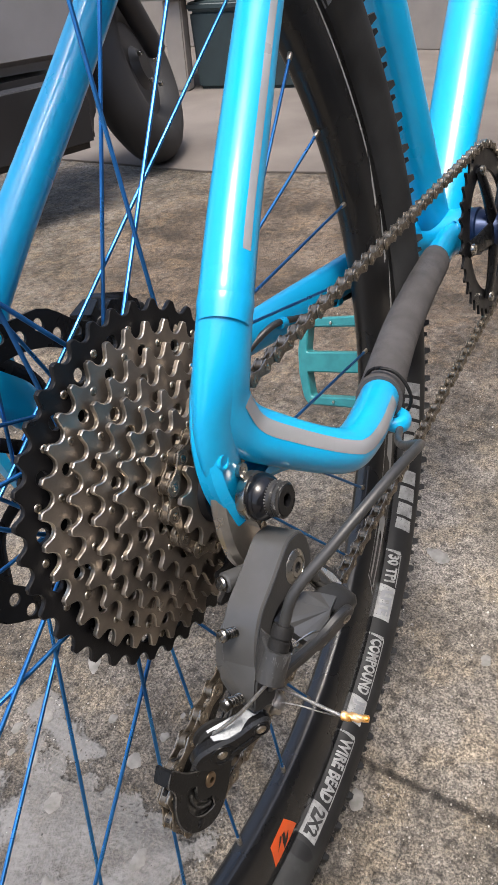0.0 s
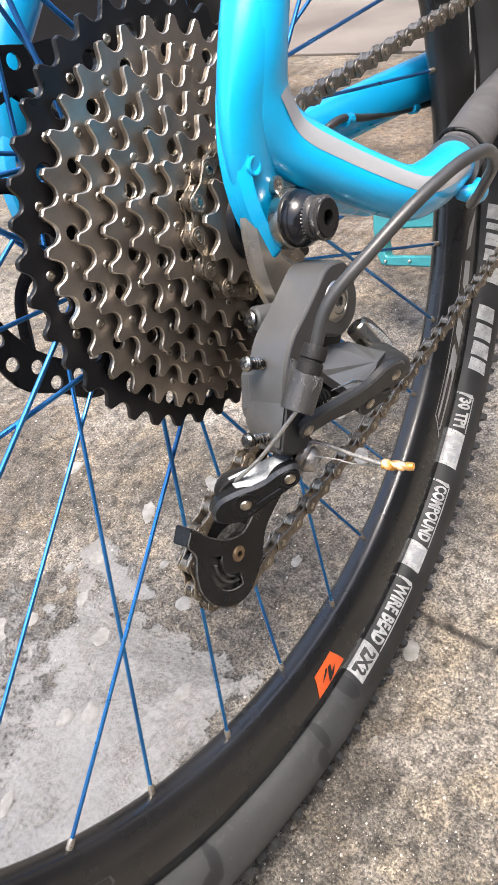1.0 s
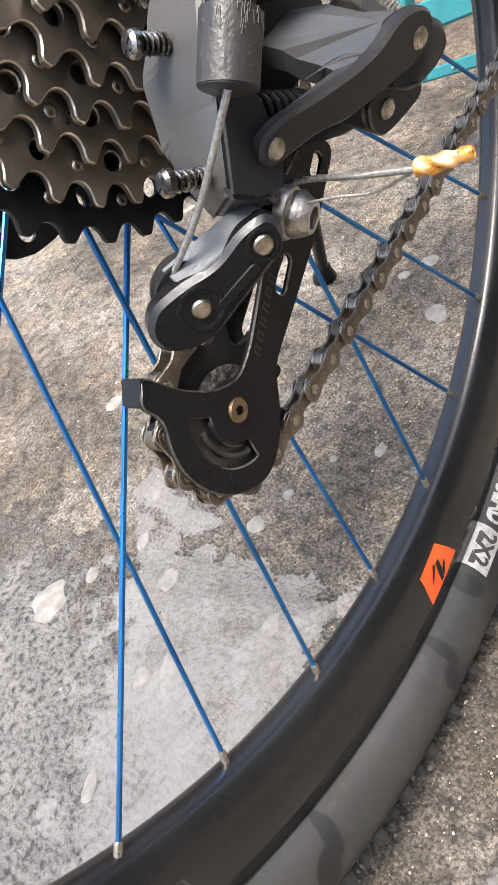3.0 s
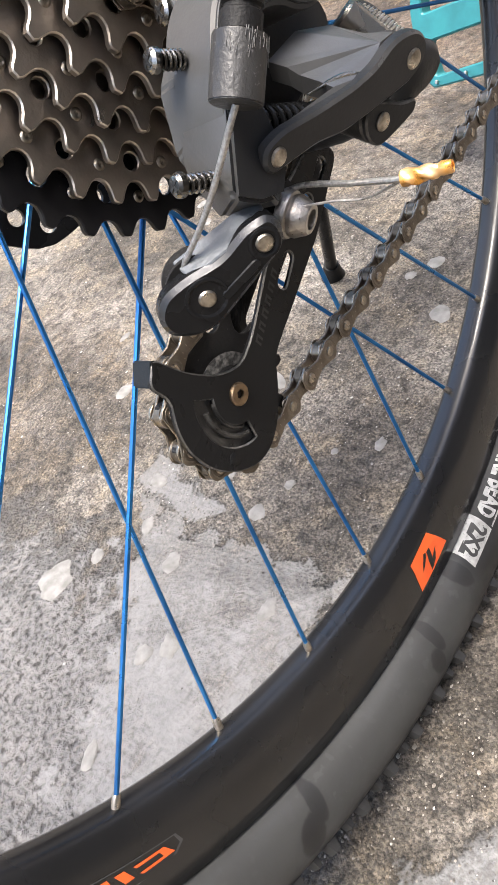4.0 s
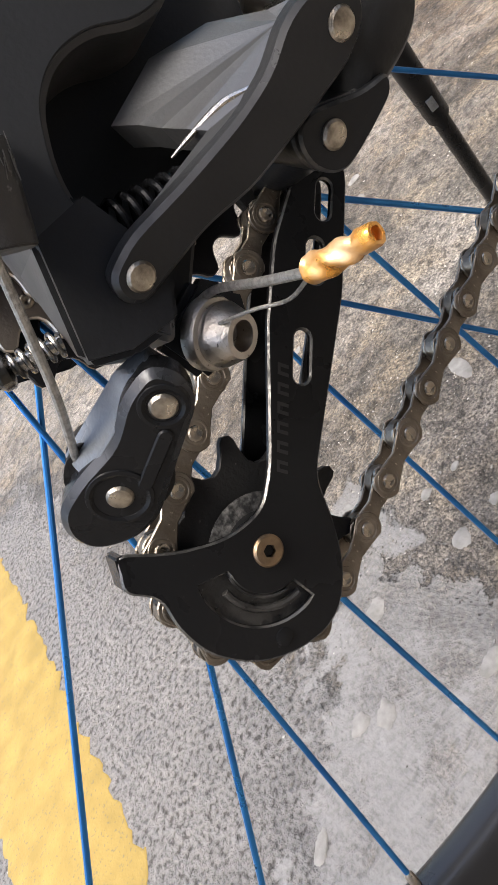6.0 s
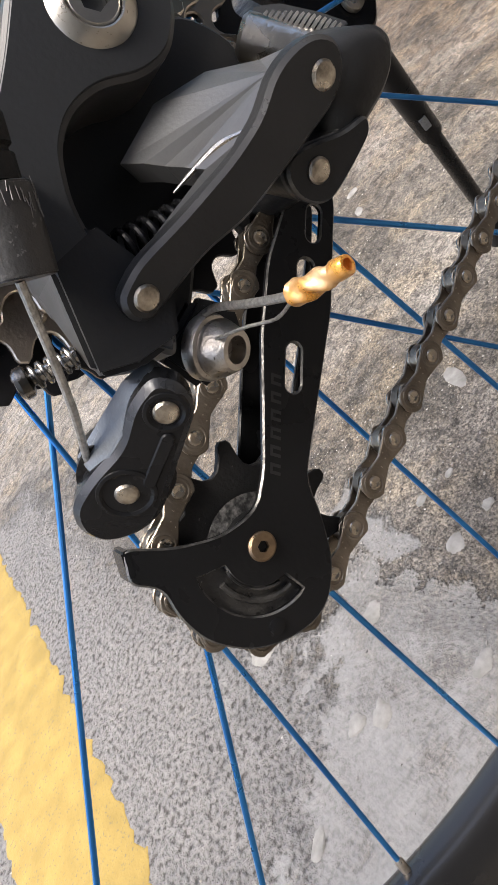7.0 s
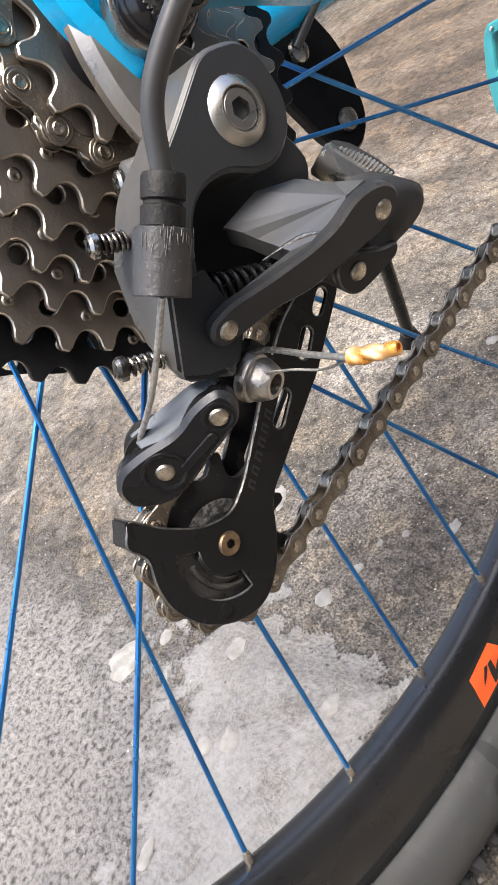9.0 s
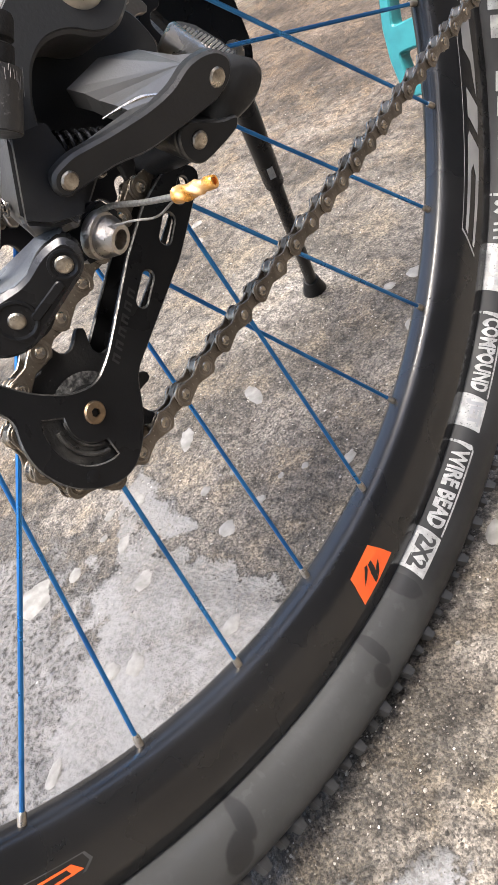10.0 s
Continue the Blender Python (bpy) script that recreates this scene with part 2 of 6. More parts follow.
    base = ramp(big.outputs[0], [(0.38, (0.052, 0.047, 0.040)), (0.5, (0.086, 0.078, 0.068)), (0.62, (0.132, 0.122, 0.110))])
    grey = ramp(mid.outputs[0], [(0.3, (0.140, 0.128, 0.114)), (0.7, (0.195, 0.182, 0.165))])
    zone = spot(-0.38, 0.26, 0.30, 0.46, -8, 0.9)
    zone = ramp(zone, [(0.12, (0, 0, 0)), (0.42, (0.85, 0.85, 0.85))])
    ochre = ramp(tex("ShaderNodeTexNoise", 21, 7).outputs[0], [(0.50, (0, 0, 0)), (0.62, (0.65, 0.65, 0.65))])
    base = mix('MIX', ochre, base, ramp(mid.outputs[0], [(0.3, (0.112, 0.094, 0.070)), (0.7, (0.165, 0.142, 0.110))]))
    base = mix('MIX', zone, base, grey)
    rough = tex("ShaderNodeTexNoise", 95, 9)
    blotch = ramp(rough.outputs[0], [(0.36, (0.40, 0.39, 0.38)), (0.46, (0.96, 0.96, 0.96)), (0.62, (1.32, 1.31, 1.29))])
    col = mix('MULTIPLY', 0.85, base, blotch)
    grain = ramp(fine.outputs[0], [(0.36, (0.46, 0.45, 0.44)), (0.49, (1.0, 1.0, 1.0)), (0.60, (1.36, 1.35, 1.33))])
    col = mix('MULTIPLY', math_node('SUBTRACT', 0.9, math_node('MULTIPLY', zone, 0.45)), col, grain)

    def grains(tx, share, size):
        """Round bright stones: a share of the cells, each with a soft edge."""
        sp = n.new("ShaderNodeSeparateColor")
        l.new(tx.outputs["Color"], sp.inputs[0])
        pick = ramp(sp.outputs[0], [(1 - share, (0, 0, 0)), (1 - share + 0.03, (1, 1, 1))])
        disc = ramp(tx.outputs["Distance"], [(size * 0.6, (1, 1, 1)), (size, (0, 0, 0))])
        return math_node('MULTIPLY', pick, disc)

    pale = ramp(big.outputs[0], [(0.4, (0.58, 0.54, 0.475)), (0.6, (0.51, 0.49, 0.458))])
    calm = math_node('SUBTRACT', 1.0, math_node('MULTIPLY', zone, 0.7))
    dense = ramp(mid.outputs[0], [(0.38, (0.25, 0.25, 0.25)), (0.6, (1, 1, 1))])
    g1 = math_node('MULTIPLY', math_node('MULTIPLY', grains(stones, 0.40, 0.40), calm), dense)
    g2 = math_node('MULTIPLY', math_node('MULTIPLY', grains(small, 0.34, 0.46), calm), 0.9)
    col = mix('MIX', math_node('MAXIMUM', g1, g2), col, pale)
    pit = math_node('MULTIPLY', grains(tex("ShaderNodeTexVoronoi", 120), 0.12, 0.42), 0.55)
    col = mix('MIX', pit, col, mix('MULTIPLY', 1.0, col, ramp(fine.outputs[0], [(0.0, (0.35, 0.34, 0.33)), (1.0, (0.5, 0.49, 0.48))])))
    def cells(scale, stops):
        """Aggregate: every grain has a brightness of its own."""
        sp = n.new("ShaderNodeSeparateColor")
        l.new(tex("ShaderNodeTexVoronoi", scale).outputs["Color"], sp.inputs[0])
        return ramp(sp.outputs[1], [(p, (v, v * 0.985, v * 0.96)) for p, v in stops])

    rougher = math_node('SUBTRACT', 0.85, math_node('MULTIPLY', zone, 0.4))
    col = mix('MULTIPLY', rougher, col, cells(760, [(0.0, 0.24), (0.3, 0.46), (0.62, 0.68), (0.86, 1.0), (1.0, 1.6)]))
    col = mix('MULTIPLY', math_node('MULTIPLY', rougher, 0.7), col, cells(330, [(0.0, 0.50), (0.3, 0.78), (0.65, 0.95), (0.88, 1.2), (1.0, 1.6)]))
    far_brown = ramp(spot(1.15, 0.45, 0.75, 0.75, 0, 0.8), [(0.0, (1, 1, 1)), (0.5, (0.66, 0.57, 0.50))])
    col = mix('MULTIPLY', 1.0, col, far_brown)
    smear = ramp(mid.outputs[0], [(0.3, (0.152, 0.147, 0.141)), (0.5, (0.182, 0.177, 0.170)), (0.7, (0.208, 0.203, 0.196))])
    dimples = tex("ShaderNodeTexNoise", 210, 7)
    pits = ramp(dimples.outputs[0], [(0.38, (0.72, 0.71, 0.70)), (0.47, (0.97, 0.97, 0.97)), (0.60, (1.10, 1.10, 1.10))])
    smear = mix('MULTIPLY', 0.45, smear, pits)
    smear = mix('MULTIPLY', 0.1, smear, grain)
    patch = ramp(tex("ShaderNodeTexNoise", 3.3, 5).outputs[0], [(0.38, (0.66, 0.64, 0.62)), (0.54, (1, 1, 1))])
    col = mix('MULTIPLY', 0.8, col, patch)
    coarse = ramp(dimples.outputs[0], [(0.37, (0.30, 0.29, 0.28)), (0.45, (0.86, 0.86, 0.86)), (0.60, (1.14, 1.14, 1.14))])
    pimply = mix('MULTIPLY', 1.0, ramp(mid.outputs[0], [(0.3, (0.158, 0.151, 0.144)), (0.7, (0.206, 0.198, 0.190))]), coarse)
    m0 = ramp(bounded([(-0.02, 0.30, -1, 0), (-0.2, -0.01, 0, 1), (-0.5, 0.2, 1, 0), (-0.2, 0.85, 0, -1)], 0.24), [(0.0, (0, 0, 0)), (0.55, (0.88, 0.88, 0.88))])
    col = mix('MIX', m0, col, pimply)
    left_edge = (-0.028, 0.167, 0.490, -0.872)
    m1 = ramp(bounded([left_edge, (-0.027, 0.163, -0.951, 0.308), (0, -0.035, 0, 1)], 0.20), [(0.0, (0, 0, 0)), (0.16, (1, 1, 1))])
    film = ramp(bounded([left_edge, (0.011, 0, -1, 0), (0, -0.01, 0, 1)], 0.11), [(0.0, (0, 0, 0)), (0.07, (0.74, 0.74, 0.74))])
    thin = ramp(tex("ShaderNodeTexNoise", 27, 8).outputs[0], [(0.38, (0.58, 0.58, 0.58)), (0.53, (1, 1, 1))])
    m1 = mix('MULTIPLY', 1.0, mix('LIGHTEN', 1.0, m1, film), thin)
    m2 = ramp(bounded([(0.057, 0.200, -0.957, 0.288), (0.026, 0.097, 0.880, 0.474), (0.005, 0.136, 0.974, -0.228), (0, 0.205, 0, -1)], 0.035), [(0.0, (0, 0, 0)), (0.05, (0.9, 0.9, 0.9))])
    m3 = ramp(spot(-0.182, -0.074, 0.030, 0.020, 20, 1.6), [(0.10, (0, 0, 0)), (0.16, (1, 1, 1))])
    m4 = ramp(spot(-0.122, -0.132, 0.052, 0.020, -36, 2.1), [(0.10, (0, 0, 0)), (0.4, (0.70, 0.70, 0.70))])
    smooth = mix('LIGHTEN', 1.0, mix('LIGHTEN', 1.0, m1, m2), mix('LIGHTEN', 1.0, m3, m4))
    col = mix('MIX', smooth, col, smear)
    col = mix('MIX', mix('LIGHTEN', 1.0, m3, m4), col, ramp(mid.outputs[0], [(0.3, (0.22, 0.222, 0.226)), (0.7, (0.30, 0.302, 0.306))]))
    stain = ramp(spot(0.055, 0.40, 0.17, 0.24, 20, 1.3), [(0.0, (1, 1, 1)), (0.5, (0.66, 0.63, 0.60))])
    col = mix('MULTIPLY', 1.0, col, stain)
    # Damp beside the tyre, plus its contact shadow darkened into the ground colour.
    damp_and_shade = ramp(spot(-0.070, -0.091, 0.19, 0.058, 6, 1.8), [(0.0, (1, 1, 1)), (0.45, (0.42, 0.41, 0.40))])
    col = mix('MULTIPLY', 1.0, col, damp_and_shade)
    crack = ramp(spot(0.123, -0.185, 0.0055, 0.11, 0, 2.4), [(0.0, (1, 1, 1)), (0.55, (0.25, 0.24, 0.23))])
    col = mix('MULTIPLY', 1.0, col, crack)
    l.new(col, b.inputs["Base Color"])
    l.new(ramp(mid.outputs[0], [(0.35, (0.5, 0.5, 0.5)), (0.55, (0.8, 0.8, 0.8))]), b.inputs["Roughness"])
    b.inputs["Specular IOR Level"].default_value = 0.4
    h1 = n.new("ShaderNodeMath")
    h1.operation = 'MULTIPLY_ADD'
    l.new(stones.outputs["Distance"], h1.inputs[0])
    h1.inputs[1].default_value = -1.1
    l.new(fine.outputs[0], h1.inputs[2])
    h2 = n.new("ShaderNodeMath")
    h2.operation = 'MULTIPLY_ADD'
    l.new(mid.outputs[0], h2.inputs[0])
    h2.inputs[1].default_value = 0.0
    l.new(h1.outputs[0], h2.inputs[2])
    bp = n.new("ShaderNodeBump")
    bp.inputs["Distance"].default_value = 0.0013
    st = math_node('SUBTRACT', 1.0, math_node('MULTIPLY', smooth, 0.72))
    l.new(st, bp.inputs["Strength"])
    l.new(math_node('ADD', h2.outputs[0], math_node('MULTIPLY', math_node('MULTIPLY', dimples.outputs[0], mix('LIGHTEN', 1.0, smooth, m0)), 7.0)), bp.inputs["Height"])
    l.new(bp.outputs[0], b.inputs["Normal"])
    return m


GROUND = ground_material()


def grit_material():
    """Loose and half-bedded grains, each of one stone colour from near black to pale quartz."""
    m = bpy.data.materials.new("mixed_grit")
    m.use_nodes = True
    n, l = m.node_tree.nodes, m.node_tree.links
    b = n["Principled BSDF"]
    geo = n.new("ShaderNodeNewGeometry")
    r = n.new("ShaderNodeValToRGB")
    e = r.color_ramp.elements
    stops = [(0.0, (0.022, 0.020, 0.018)), (0.25, (0.055, 0.049, 0.041)), (0.5, (0.105, 0.094, 0.079)), (0.74, (0.17, 0.154, 0.131)), (0.9, (0.27, 0.25, 0.22)), (1.0, (0.46, 0.44, 0.40))]
    while len(e) < len(stops):
        e.new(0.5)
    for k, (p, c) in zip(e, stops):
        k.position, k.color = p, (*c, 1)
    l.new(geo.outputs["Random Per Island"], r.inputs[0])
    l.new(r.outputs[0], b.inputs["Base Color"])
    b.inputs["Roughness"].default_value = 0.45
    return m


GRIT = grit_material()


# ---- mesh helpers; bicycle lengths are in millimetres from the wheel's centre: x forward, y to the bike's left, z up ----
def V(x, y, z):
    return Vector((x, y, z)) * 0.001


def part(name, bm, material, parent=None, label="", sharp=35.0, at=None, edge=None):
    """Links a bmesh as one mesh object."""
    bmesh.ops.recalc_face_normals(bm, faces=bm.faces)
    me = bpy.data.meshes.new(name)
    bm.to_mesh(me)
    bm.free()
    me.materials.append(material)
    if edge:
        me.materials.append(edge)
    me.polygons.foreach_set("use_smooth", [True] * len(me.polygons))
    me.set_sharp_from_angle(angle=radians(sharp))
    ob = new(name, me)
    if parent is not None:
        ob.parent = parent
    if at is not None:
        ob.matrix_basis = at
    if label:
        tagged(ob, label)
    return ob


def shared(name, me, parent, at):
    ob = new(name, me)
    ob.parent = parent
    ob.matrix_basis = at
    return ob


def empty(name, parent=None):
    ob = new(name)
    ob.empty_display_size = 0.02
    if parent is not None:
        ob.parent = parent
    return ob


def spline(pts, sub):
    """A smooth line through the points."""
    pts = [Vector(p) for p in pts]
    if len(pts) < 3 or sub < 2:
        return pts
    ext = [2 * pts[0] - pts[1]] + pts + [2 * pts[-1] - pts[-2]]
    out = []
    for i in range(1, len(ext) - 2):
        p0, p1, p2, p3 = ext[i - 1:i + 3]
        for j in range(sub):
            t = j / sub
            out.append(0.5 * ((2 * p1) + (p2 - p0) * t + (2 * p0 - 5 * p1 + 4 * p2 - p3) * t * t + (3 * p1 - p0 - 3 * p2 + p3) * t ** 3))
    out.append(pts[-1])
    return out


def tube(bm, pts, radii, seg=20, sub=6, ref=(0, -1, 0), arc=None, lift=0.0, caps=True):
    """A tube in mm through pts; radii: one number, or (across, along ref) pairs. arc: only the strip between two angles from ref."""
    if isinstance(radii, (int, float)):
        radii = [radii] * len(pts)
    radii = [r if isinstance(r, (tuple, list)) else (r, r) for r in radii]
    line = spline(pts, sub)
    rl = spline([(a, b, 0) for a, b in radii], sub)
    ref = Vector(ref)
    rings = []
    for i, p in enumerate(line):
        tan = (line[min(i + 1, len(line) - 1)] - line[max(i - 1, 0)]).normalized()
        o = (ref - ref.dot(tan) * tan).normalized()
        s = tan.cross(o)
        a0, a1 = arc or (0, 360)
        count = seg if arc is None else seg + 1
        ring = []
        for k in range(count):
            a = radians(a0 + (a1 - a0) * k / seg)
            ring.append(bm.verts.new((p + o * math.cos(a) * (rl[i].y + lift) + s * math.sin(a) * (rl[i].x + lift)) * 0.001))
        rings.append(ring)
    for a, b in zip(rings, rings[1:]):
        m = len(a)
        for k in range(m if arc is None else m - 1):
            bm.faces.new((a[k], a[(k + 1) % m], b[(k + 1) % m], b[k]))
    if caps and arc is None:
        bm.faces.new(rings[0])
        bm.faces.new(rings[-1])
    return bm


def lathe(bm, at, axis, profile, seg=32, squash=None):
    """A turned body in mm: profile of (distance along the axis, radius)."""
    at, axis = Vector(at), Vector(axis).normalized()
    u = axis.orthogonal().normalized() if abs(axis.z) > 0.9 else axis.cross(Vector((0, 0, 1))).normalized()
    w = axis.cross(u)
    rings = []
    for d, r in profile:
        if r < 1e-6:
            rings.append([bm.verts.new((at + axis * d) * 0.001)])
        else:
            rings.append([bm.verts.new((at + axis * d + u * math.cos(2 * math.pi * k / seg) * r + w * math.sin(2 * math.pi * k / seg) * r) * 0.001) for k in range(seg)])
    for a, b in zip(rings, rings[1:]):
        for k in range(seg):
            q = [a[k % len(a)], a[(k + 1) % len(a)], b[(k + 1) % len(b)], b[k % len(b)]]
            q = list(dict.fromkeys(q))
            if len(q) > 2:
                bm.faces.new(q)
    return bm


def rod(bm, a, b, r, seg=20, bev=0.4, r2=None):
    a, b = Vector(a), Vector(b)
    n = (b - a).length
    r2 = r if r2 is None else r2
    return lathe(bm, a, b - a, [(0, 0), (0, r - bev), (bev, r), (n - bev, r2), (n, r2 - bev), (n, 0)], seg)


def rounded(pts, rad, n=5):
    """A closed outline with its corners rounded; rad: one radius or one a corner."""
    out, m = [], len(pts)
    for i in range(m):
        p, a, b = Vector(pts[i]), Vector(pts[i - 1]), Vector(pts[(i + 1) % m])
        r = rad[i] if isinstance(rad, (list, tuple)) else rad
        da, db = a - p, b - p
        cut = min(r, da.length * 0.48, db.length * 0.48)
        s, e = p + da.normalized() * cut, p + db.normalized() * cut
        for k in range(n + 1):
            t = k / n
            out.append((1 - t) ** 2 * s + 2 * t * (1 - t) * p + t * t * e)
    return out


def circle(cx, cy, r, n=20, a0=0.0):
    return [Vector((cx + r * math.cos(a0 + 2 * math.pi * k / n), cy + r * math.sin(a0 + 2 * math.pi * k / n))) for k in range(n)]


def slot(a, b, r, n=8):
    a, b = Vector(a), Vector(b)
    t = math.atan2(b.y - a.y, b.x - a.x)
    return [b + Vector((math.cos(t - math.pi / 2 + math.pi * k / n), math.sin(t - math.pi / 2 + math.pi * k / n))) * r for k in range(n + 1)] + \
           [a + Vector((math.cos(t + math.pi / 2 + math.pi * k / n), math.sin(t + math.pi / 2 + math.pi * k / n))) * r for k in range(n + 1)]


def area(loop):
    return sum(a.x * b.y - b.x * a.y for a, b in zip(loop, loop[1:] + loop[:1])) / 2


def inset(loop, d):
    out, m = [], len(loop)
    for i in range(m):
        t = (loop[(i + 1) % m] - loop[i - 1])
        t = t.normalized() if t.length > 1e-9 else Vector((1, 0))
        out.append(loop[i] + Vector((-t.y, t.x)) * d)
    return out


XZ = Matrix(((1, 0, 0), (0, 0, -1), (0, 1, 0)))  # drawing plane of the wheel: depth grows to the bike's right


def plate(bm, outline, t0, t1, bev=0.4, holes=(), at=(0, 0, 0), basis=XZ, worn=0):
    """A plate in mm: an outline with holes in the drawing plane, from depth t0 to t1, edges chamfered."""
    at = Vector(at)
    loops = [[Vector(p) for p in outline]] + [[Vector(p) for p in h] for h in holes]
    faces = {0: [], 3: []}
    for i, loop in enumerate(loops):
        if (area(loop) > 0) != (i == 0):
            loop.reverse()
        rings = []
        for d, c in ((t0, bev), (t0 + bev, 0), (t1 - bev, 0), (t1, bev)):
            pts = inset(loop, c) if c else loop
            rings.append([bm.verts.new((at + basis @ Vector((p.x, p.y, d))) * 0.001) for p in pts])
        for step, (a, b) in enumerate(zip(rings, rings[1:])):
            m = len(a)
            for k in range(m):
                f = bm.faces.new((a[k], a[(k + 1) % m], b[(k + 1) % m], b[k]))
                f.material_index = 1 if (worn in (2, 3) and step == 1) or (worn in (1, 3) and step == 2) else 0
        for k in (0, 3):
            faces[k] += [bm.edges.get((rings[k][j], rings[k][(j + 1) % len(loop)])) for j in range(len(loop))]
    for k in (0, 3):
        bmesh.ops.triangle_fill(bm, use_beauty=True, use_dissolve=False, edges=faces[k])
    return bm


def hull(bm, pts, bev=0.8, seg=2):
    """A faceted solid round the points, in mm, with softened edges."""
    tmp = bmesh.new()
    for p in pts:
        tmp.verts.new(Vector(p))
    bmesh.ops.convex_hull(tmp, input=tmp.verts)
    loose = [v for v in tmp.verts if not v.link_faces]
    bmesh.ops.delete(tmp, geom=loose, context='VERTS')
    bmesh.ops.dissolve_limit(tmp, angle_limit=radians(4), verts=tmp.verts, edges=tmp.edges)
    if bev:
        bmesh.ops.bevel(tmp, geom=list(tmp.edges), offset=bev, segments=seg, affect='EDGES', clamp_overlap=True)
    bmesh.ops.scale(tmp, vec=(0.001,) * 3, verts=tmp.verts)
    return absorb(bm, tmp)


def absorb(bm, tmp):
    lut = {v: bm.verts.new(v.co) for v in tmp.verts}
    for f in tmp.faces:
        try:
            bm.faces.new([lut[v] for v in f.verts])
        except ValueError:
            pass
    tmp.free()
    return bm


def helix(bm, a, b, r, turns, wire, seg=8, per=14):
    """A coil spring in mm from a to b."""
    a, b = Vector(a), Vector(b)
    ax = (b - a).normalized()
    u = ax.orthogonal().normalized()
    w = ax.cross(u)
    pts = [a + (b - a) * (k / (turns * per)) + (u * math.cos(2 * math.pi * k / per) + w * math.sin(2 * math.pi * k / per)) * r for k in range(int(turns * per) + 1)]
    return tube(bm, pts, wire, seg=seg, sub=1, ref=ax)


def box_pts(c, s):
    return [(c[0] + i * s[0] / 2, c[1] + j * s[1] / 2, c[2] + k * s[2] / 2) for i in (-1, 1) for j in (-1, 1) for k in (-1, 1)]


# ---- ground ----
def ground_sheet():
    bm = bmesh.new()
    xs = [-200, -30, -6, -2.2, -1.2, -0.5, 0.2, 0.9, 1.6, 2.2, 6, 30, 200]
    grid = [[bm.verts.new((x, y, 0)) for y in xs] for x in xs]
    for i in range(len(xs) - 1):
        for j in range(len(xs) - 1):
            bm.faces.new((grid[i][j], grid[i + 1][j], grid[i + 1][j + 1], grid[i][j + 1]))
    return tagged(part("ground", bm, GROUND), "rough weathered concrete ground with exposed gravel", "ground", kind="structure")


ground_sheet()


def blot(bm, outline, high, wob=0.004, step=0.006, seed=0, rim=0.006):
    """A thin low scab on the ground with a ragged edge, in metres."""
    pts = []
    m = len(outline)
    for i in range(m):
        a, b = Vector(outline[i]), Vector(outline[(i + 1) % m])
        n = max(1, int((b - a).length / step))
        pts += [a.lerp(b, k / n) for k in range(n)]
    loop = []
    for k, p in enumerate(pts):
        q = Vector((p.x, p.y, seed * 7.3))
        d = noise.noise(q * 60) * wob + noise.noise(q * 190) * wob * 0.5
        e = noise.noise(q * 60 + Vector((31, 7, 5))) * wob + noise.noise(q * 190 + Vector((3, 77, 5))) * wob * 0.5
        loop.append(Vector((p.x + d, p.y + e)))
    if area(loop) < 0:
        loop.reverse()
    lo = [bm.verts.new((p.x, p.y, 0.0002)) for p in loop]
    hi = [bm.verts.new((p.x, p.y, high)) for p in inset(loop, rim)]
    n = len(lo)
    for k in range(n):
        bm.faces.new((lo[k], lo[(k + 1) % n], hi[(k + 1) % n], hi[k]))
    bmesh.ops.triangle_fill(bm, use_beauty=True, use_dissolve=False, edges=[bm.edges.get((hi[k], hi[(k + 1) % n])) for k in range(n)])
    return bm


bm = blot(bmesh.new(), [(-0.115, 0.94), (-0.148, 0.742), (-0.175, 0.58), (-0.208, 0.40), (-0.226, 0.315), (-0.237, 0.24), (-0.264, 0.12), (-0.30, -0.08), (-0.42, -0.06), (-0.338, 0.33), (-0.27, 0.72), (-0.235, 0.94)], 0.0009, 0.008, seed=4, rim=0.0015)
tagged(part("yellow_line", bm, YELLOW), "worn yellow painted line on the ground", "road marking", kind="structure")


